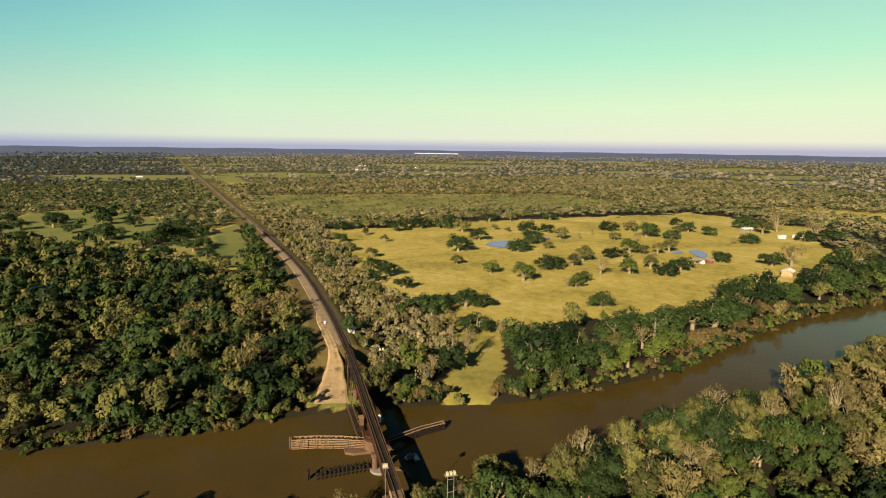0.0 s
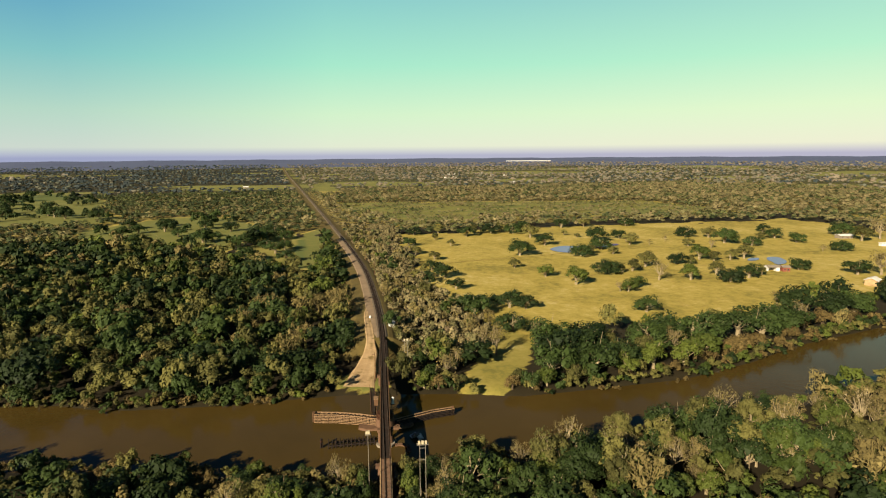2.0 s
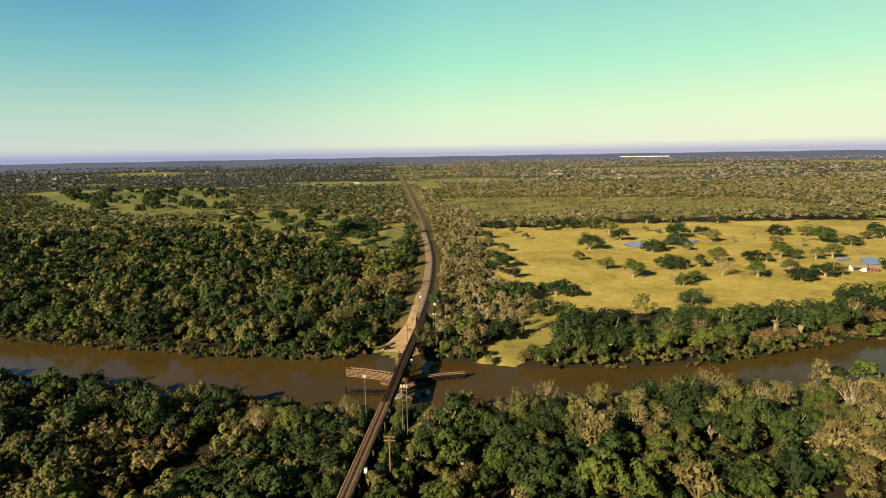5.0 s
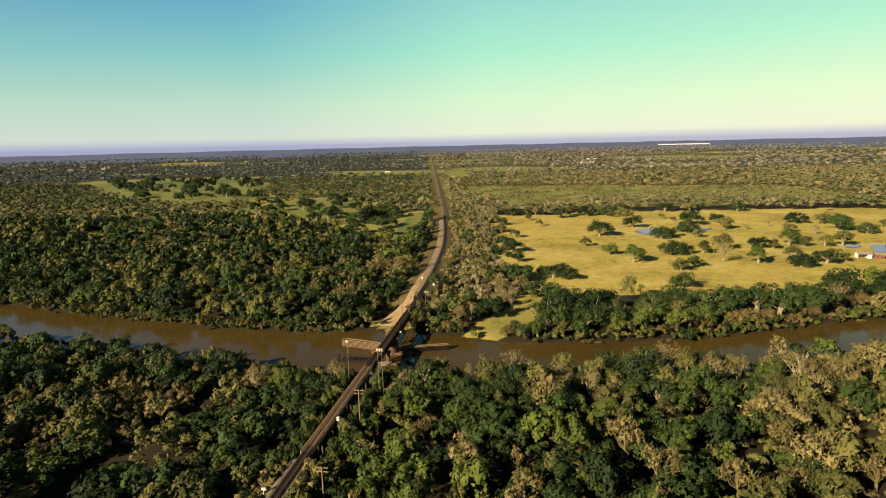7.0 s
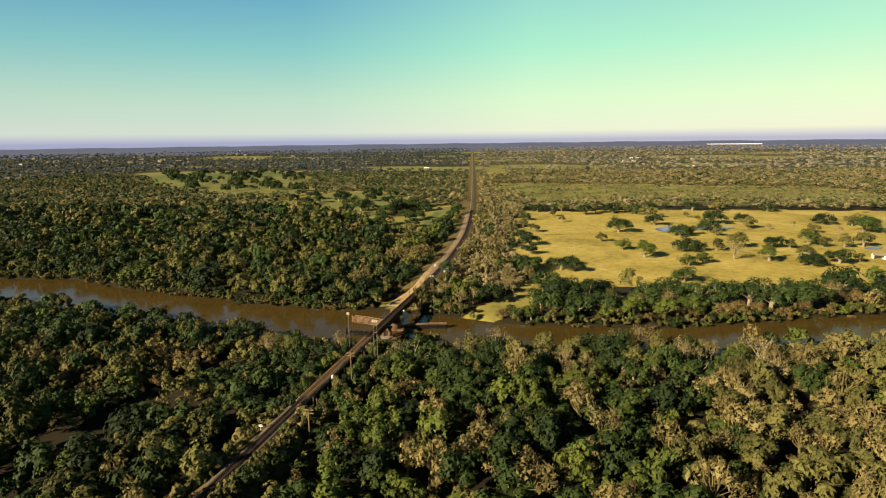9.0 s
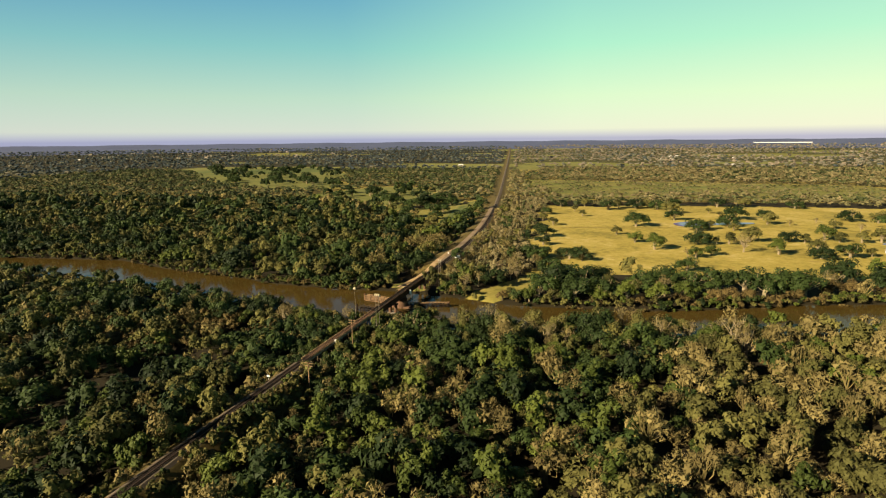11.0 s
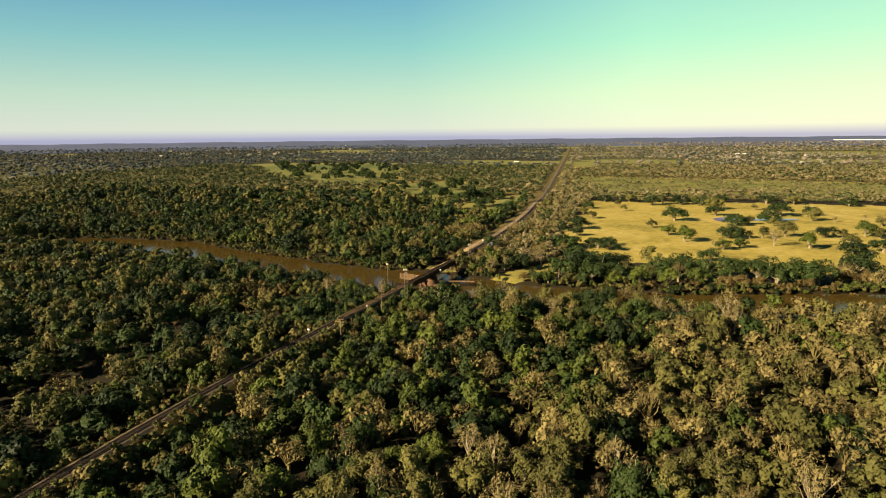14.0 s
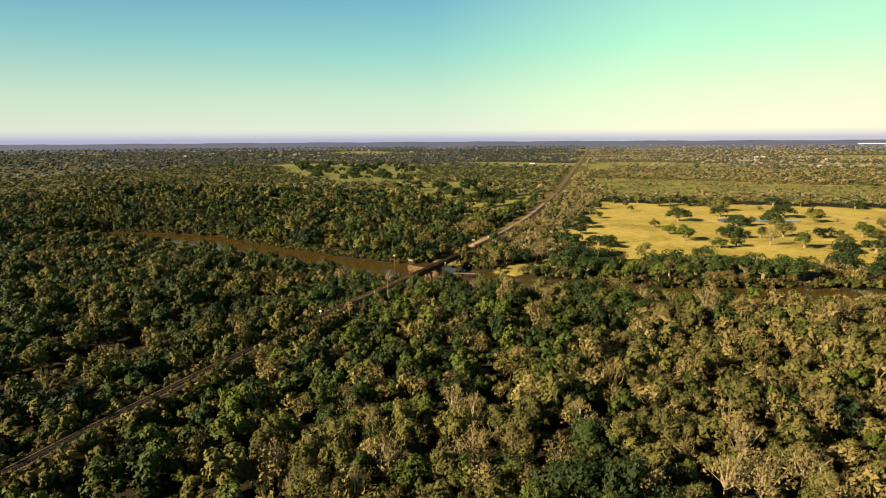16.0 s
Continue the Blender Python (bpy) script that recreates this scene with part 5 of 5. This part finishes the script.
rng = np.random.default_rng(21)
# the woods that the flight passes nearest
x, y = scatter(rng, -360, 380, -262, 60, 6.9)
keep = in_view(x, y) & (y < near_bank(x) + 2)
x, y = x[keep], y[keep]
kinds = kinds_at(x, y, rng)
radius = rng.uniform(2.7, 6.7, len(x)) * np.where(kinds == "brown", 0.85, 1.0) * np.where(kinds == "oak", 1.2, 1.0)
edge = near_bank(x) - y
radius *= np.interp(x - rail_x(y), [-14, -7, -5, 3, 7, 14, 22], [1.0, 0.95, 0.8, 0.45, 0.60, 0.80, 1.0]) * np.where(x < -10, np.interp(edge, [0, 12, 34], [0.72, 0.8, 1.0]), 1.0)
single = np.zeros(len(x), bool)
front = ((edge < 32) & (x > -50) & (x < 150)) | ((y < -185) & (y > -236) & (x > 20) & (x < 150))
single[rng.permutation(np.where(front)[0])[:290]] = True
for i in np.where(single)[0]:
    tree(kinds[i], float(x[i]), float(y[i]), float(radius[i]), "trees of the south wood", tall=rng.uniform(0.85, 1.25))
reach = np.min([np.hypot(x - ex, y - ey) for ex, ey, _ in FLIGHT], axis=0)
rest, further = ~single & (reach < 172), ~single & (reach >= 172)
woods("south_wood", x[rest], y[rest], kinds[rest], radius[rest], (390, 0.138, 14, True), "{} trees of the wood south of the river", rng)
woods("south_wood", x[further], y[further], kinds[further], radius[further], (230, 0.18, 10, True), "{} trees of the wood south of the river", rng)

x, y = scatter(rng, -640, 470, -12, 420, 8.4)
keep = in_view(x, y) & (y > far_bank(x)) & ((x < 95) | (y < 115))
keep &= (x < 60) | (rng.uniform(size=len(x)) < 0.22)
x, y = x[keep], y[keep]
kinds = kinds_at(x, y, rng)
radius = (3.5 + 5.0 * rng.uniform(size=len(x)) ** 1.5) * np.where(kinds == "oak", 1.3, 1.0) * np.where(kinds == "brown", 0.6, 1.0)
radius *= np.interp(rail_x(y) - x, [0, 13, 20], [1.0, 0.55, 1.0]) * np.where((x > rail_x(y)) & (y > 40) & (x < 95), 0.68, 1.0) * np.where(y - far_bank(x) < 6, 0.7, 1.0)
close = y < 150
nearest, after = y < 92, close & (y >= 92)
woods("north_wood", x[nearest], y[nearest], kinds[nearest], radius[nearest], (330, 0.140, 15, True), "{} trees of the wood north of the river", rng)
woods("north_wood", x[after], y[after], kinds[after], radius[after], (230, 0.165, 12, True), "{} trees of the wood north of the river", rng)
mid, rest = ~close & (y < 270), y >= 270
woods("north_wood", x[mid], y[mid], kinds[mid], radius[mid], (130, 0.22, 8, True), "{} trees of the wood north of the river", rng)
woods("north_wood", x[rest], y[rest], kinds[rest], radius[rest], (76, 0.29, 6, True), "{} trees of the wood north of the river", rng)

# bare growth that crowds the strip between the railway and the meadow
x, y = scatter(rng, 12, 100, 34, 470, 4.4)
keep = x > rail_x(y) + 6.5
x, y = x[keep], y[keep]
kinds = np.array(["tan", "olive", "brown", "green"], dtype=object)[rng.choice(4, len(x), p=(0.50, 0.32, 0.12, 0.06))]
woods("strip_scrub", x, y, kinds, rng.uniform(1.9, 3.6, len(x)), (80, 0.26, 5, True), "{} growth between railway and meadow", rng, FAR_HAZED_LEAF)

x, y = scatter(rng, -1100, 1300, -150, 1250, 12.8)
keep = in_view(x, y) & ~((x > -640) & (x < 95) & (y < 420)) & ~((x < 470) & (y < 105) & (y > far_bank(x))) & ~((x > -360) & (x < 380) & (y < near_bank(x)))
keep &= rng.uniform(size=len(x)) < 0.93 + 0.2 * wobble(x, y, 90, 2.5)
x, y = x[keep], y[keep]
kinds = kinds_at(x, y, rng)
radius = rng.uniform(5.0, 8.6, len(x))
woods("middle_wood", x, y, kinds, radius, (22, 0.44, 3, True), "{} trees of the woods on the plain", rng, FAR_HAZED_LEAF)
# dark oaks strewn over the western pastures
x, y = rng.uniform(-1000, -40, 2600), rng.uniform(390, 1450, 2600)
keep = (inside(x, y, MEADOWS["west"]) | inside(x, y, MEADOWS["north_west"])) & (wobble(x, y, 38, 0.7) > 0.38)
x, y = x[keep], y[keep]
woods("pasture_oaks", x, y, np.full(len(x), "oak", dtype=object), rng.uniform(6.5, 11.5, len(x)), (110, 0.28, 8, True), "{} oaks strewn over the pasture", rng)
# thin growth over the marshy meadow
x, y = rng.uniform(60, 660, 5200), rng.uniform(500, 900, 5200)
keep = inside(x, y, MEADOWS["marsh"]) & (wobble(x, y * 1.6, 34, 6.0) > -0.12)
x, y = x[keep], y[keep]
woods("marsh_scrub", x, y, kinds_at(x, y, rng), rng.uniform(1.6, 3.6, len(x)), (20, 0.46, 3, True), "{} thin scrub on the marshy meadow", rng, FAR_HAZED_LEAF)

x, y = scatter(rng, -3600, 4200, 1100, 4400, 31)
keep = in_view(x, y) & ((y > 1250) | (np.abs(x) > 1100)) & (np.hypot(x - 30, y + 250) < 4050)
keep &= rng.uniform(size=len(x)) < 0.80 + 0.35 * wobble(x, y * 2.4, 150, 2.2)
x, y = x[keep], y[keep]
kinds = kinds_at(x, y, rng)
woods("distant_wood", x, y, kinds, rng.uniform(8.5, 14.5, len(x)), (4, 0.7, 1, True), "{} woods far out on the plain", rng, DISTANT_HAZED_LEAF)
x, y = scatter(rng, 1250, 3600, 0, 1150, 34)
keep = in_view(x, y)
woods("distant_wood", x[keep], y[keep], kinds_at(x[keep], y[keep], rng), rng.uniform(9, 16, int(keep.sum())), (4, 0.7, 1, True), "{} woods far out on the plain", rng, DISTANT_HAZED_LEAF)
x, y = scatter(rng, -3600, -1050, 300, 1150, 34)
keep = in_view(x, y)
woods("distant_wood", x[keep], y[keep], kinds_at(x[keep], y[keep], rng), rng.uniform(9, 16, int(keep.sum())), (4, 0.7, 1, True), "{} woods far out on the plain", rng, DISTANT_HAZED_LEAF)

# the wood goes on under and behind the flight
x, y = scatter(rng, -330, 420, -420, -40, 8.4)
keep = ~in_view(x, y) & (y < near_bank(x) - 3)
x, y = x[keep], y[keep]
woods("south_wood", x, y, kinds_at(x, y, rng), rng.uniform(3.8, 6.8, len(x)), (40, 0.40, 4, True), "{} trees of the wood south of the river", rng)

# bushes that overhang both banks
x = np.concatenate([np.arange(-420, -14, 2.6), np.arange(34, 420, 2.8), np.arange(-300, -10, 3.0), np.arange(8, 330, 3.0)])
far_side = np.arange(len(x)) < len(np.arange(-420, -14, 2.6)) + len(np.arange(34, 420, 2.8))
x = x + rng.uniform(-1.2, 1.2, len(x))
y = np.where(far_side, far_bank(x) + rng.uniform(-1.6, 2.6, len(x)), near_bank(x) - rng.uniform(-0.6, 2.2, len(x)))
keep = ~((x > 33) & (x < 58) & far_side & (rng.uniform(size=len(x)) < 0.75))
x, y = x[keep], y[keep]
kinds = np.array(["olive", "green", "brown", "tan", "oak"], dtype=object)[rng.choice(5, len(x), p=(0.40, 0.26, 0.22, 0.0, 0.12))]
woods("bank_bushes", x, y, kinds, rng.uniform(1.2, 3.2, len(x)), (140, 0.26, 6, True), "{} bushes overhanging the river bank", rng)

# bushes that close the north bank under its trees
x = np.concatenate([np.arange(62, 430, 2.6), np.arange(18, 36, 1.6), np.arange(-420, -16, 3.5)])
x = x + rng.uniform(-1, 1, len(x))
y = far_bank(x) + rng.uniform(0.5, 8.5, len(x))
dry = (wobble(x, y, 14, 3.3) > 0.1) & (x > 100)
kinds = np.where(dry, "brown", np.array(["olive", "green", "oak"], dtype=object)[rng.choice(3, len(x), p=(0.36, 0.34, 0.30))])
woods("bank_bushes", x, y, kinds, rng.uniform(1.5, 3.6, len(x)) * np.where(kinds == "brown", 1.35, 1.0), (190, 0.2, 8, True), "{} bushes crowding the north bank", rng)

# undergrowth of the nearest woods
x = rng.uniform(-330, 330, 5500)
y = rng.uniform(-262, 50, 5500)
keep = wooded(x, y) & in_view(x, y) & (y < near_bank(x))
x, y = x[keep], y[keep]
kinds = np.array(["olive", "green", "brown", "oak"], dtype=object)[rng.choice(4, len(x), p=(0.36, 0.24, 0.26, 0.14))]
woods("undergrowth", x, y, kinds, rng.uniform(1.5, 3.2, len(x)), (24, 0.40, 2, True), "{} undergrowth between the trees", rng)
# dry brown scrub on the low ground west of the trestle
x, y = rng.uniform(-150, -14, 1100), rng.uniform(-84, -40, 1100)
keep = wooded(x, y) & (y < near_bank(x) - 2)
x, y = x[keep], y[keep]
kinds = np.array(["brown", "olive", "tan"], dtype=object)[rng.choice(3, len(x), p=(0.62, 0.26, 0.12))]
woods("marsh_brush", x, y, kinds, rng.uniform(1.6, 3.2, len(x)), (70, 0.30, 4, True), "{} brush on the low ground by the river", rng)
# scrub that lines the southern embankment
y = rng.uniform(-262, -44, 1500)
side = rng.choice([-1, 1], len(y), p=(0.3, 0.7))
x = rail_x(y) + side * (3.0 + 10.0 * rng.uniform(size=len(y)) ** 1.4)
kinds = np.array(["olive", "green", "brown", "tan"], dtype=object)[rng.choice(4, len(x), p=(0.40, 0.15, 0.28, 0.17))]
woods("line_side_scrub", x, y, kinds, rng.uniform(0.8, 2.0, len(x)) * np.interp(np.abs(x - rail_x(y)), [3.0, 5, 8], [0.75, 1.3, 1.5]), (48, 0.36, 2, True), "{} scrub along the railway embankment", rng)


# ---- far buildings ----
_far = random.Random(8)
first = farmhouse(666.6, 2147, 10, 15, 9, 5, 2.5, CONCRETE, WHITE, "pale house far out on the plain")
for x, y in [(696, 2172), (844, 2236), (848, 1955), (806, 1991), (559, 1820), (596, 1837), (652, 1408), (-557, 272), (-1890, 1997), (-1959, 2297), (-1580, 3463)]:
    copy_thing(first, pose(x, y, float(land_height(x, y)) - 0.1, 0, 0, _far.uniform(-40, 40)))
town = farmhouse(-1298.6, 3140.6, 10, 22, 11, 6, 3, CONCRETE, CONCRETE, "pale building of a distant town")
for i in range(30):
    a, r = _far.uniform(-0.72, -0.28), _far.uniform(2700, 3600)
    x, y = 30 + r * math.sin(a), -250 + r * math.cos(a)
    copy_thing(town, pose(x, y, float(land_height(x, y)) - 0.1, 0, 0, _far.uniform(-60, 60)))
shed = farmhouse(1752, 3715, -24, 330, 30, 7, 2, WHITE, WHITE, "long white industrial hall on the horizon", "industrial_hall", openings=False)
shed.location.z = float(land_height(1752, 3715)) + 0.2
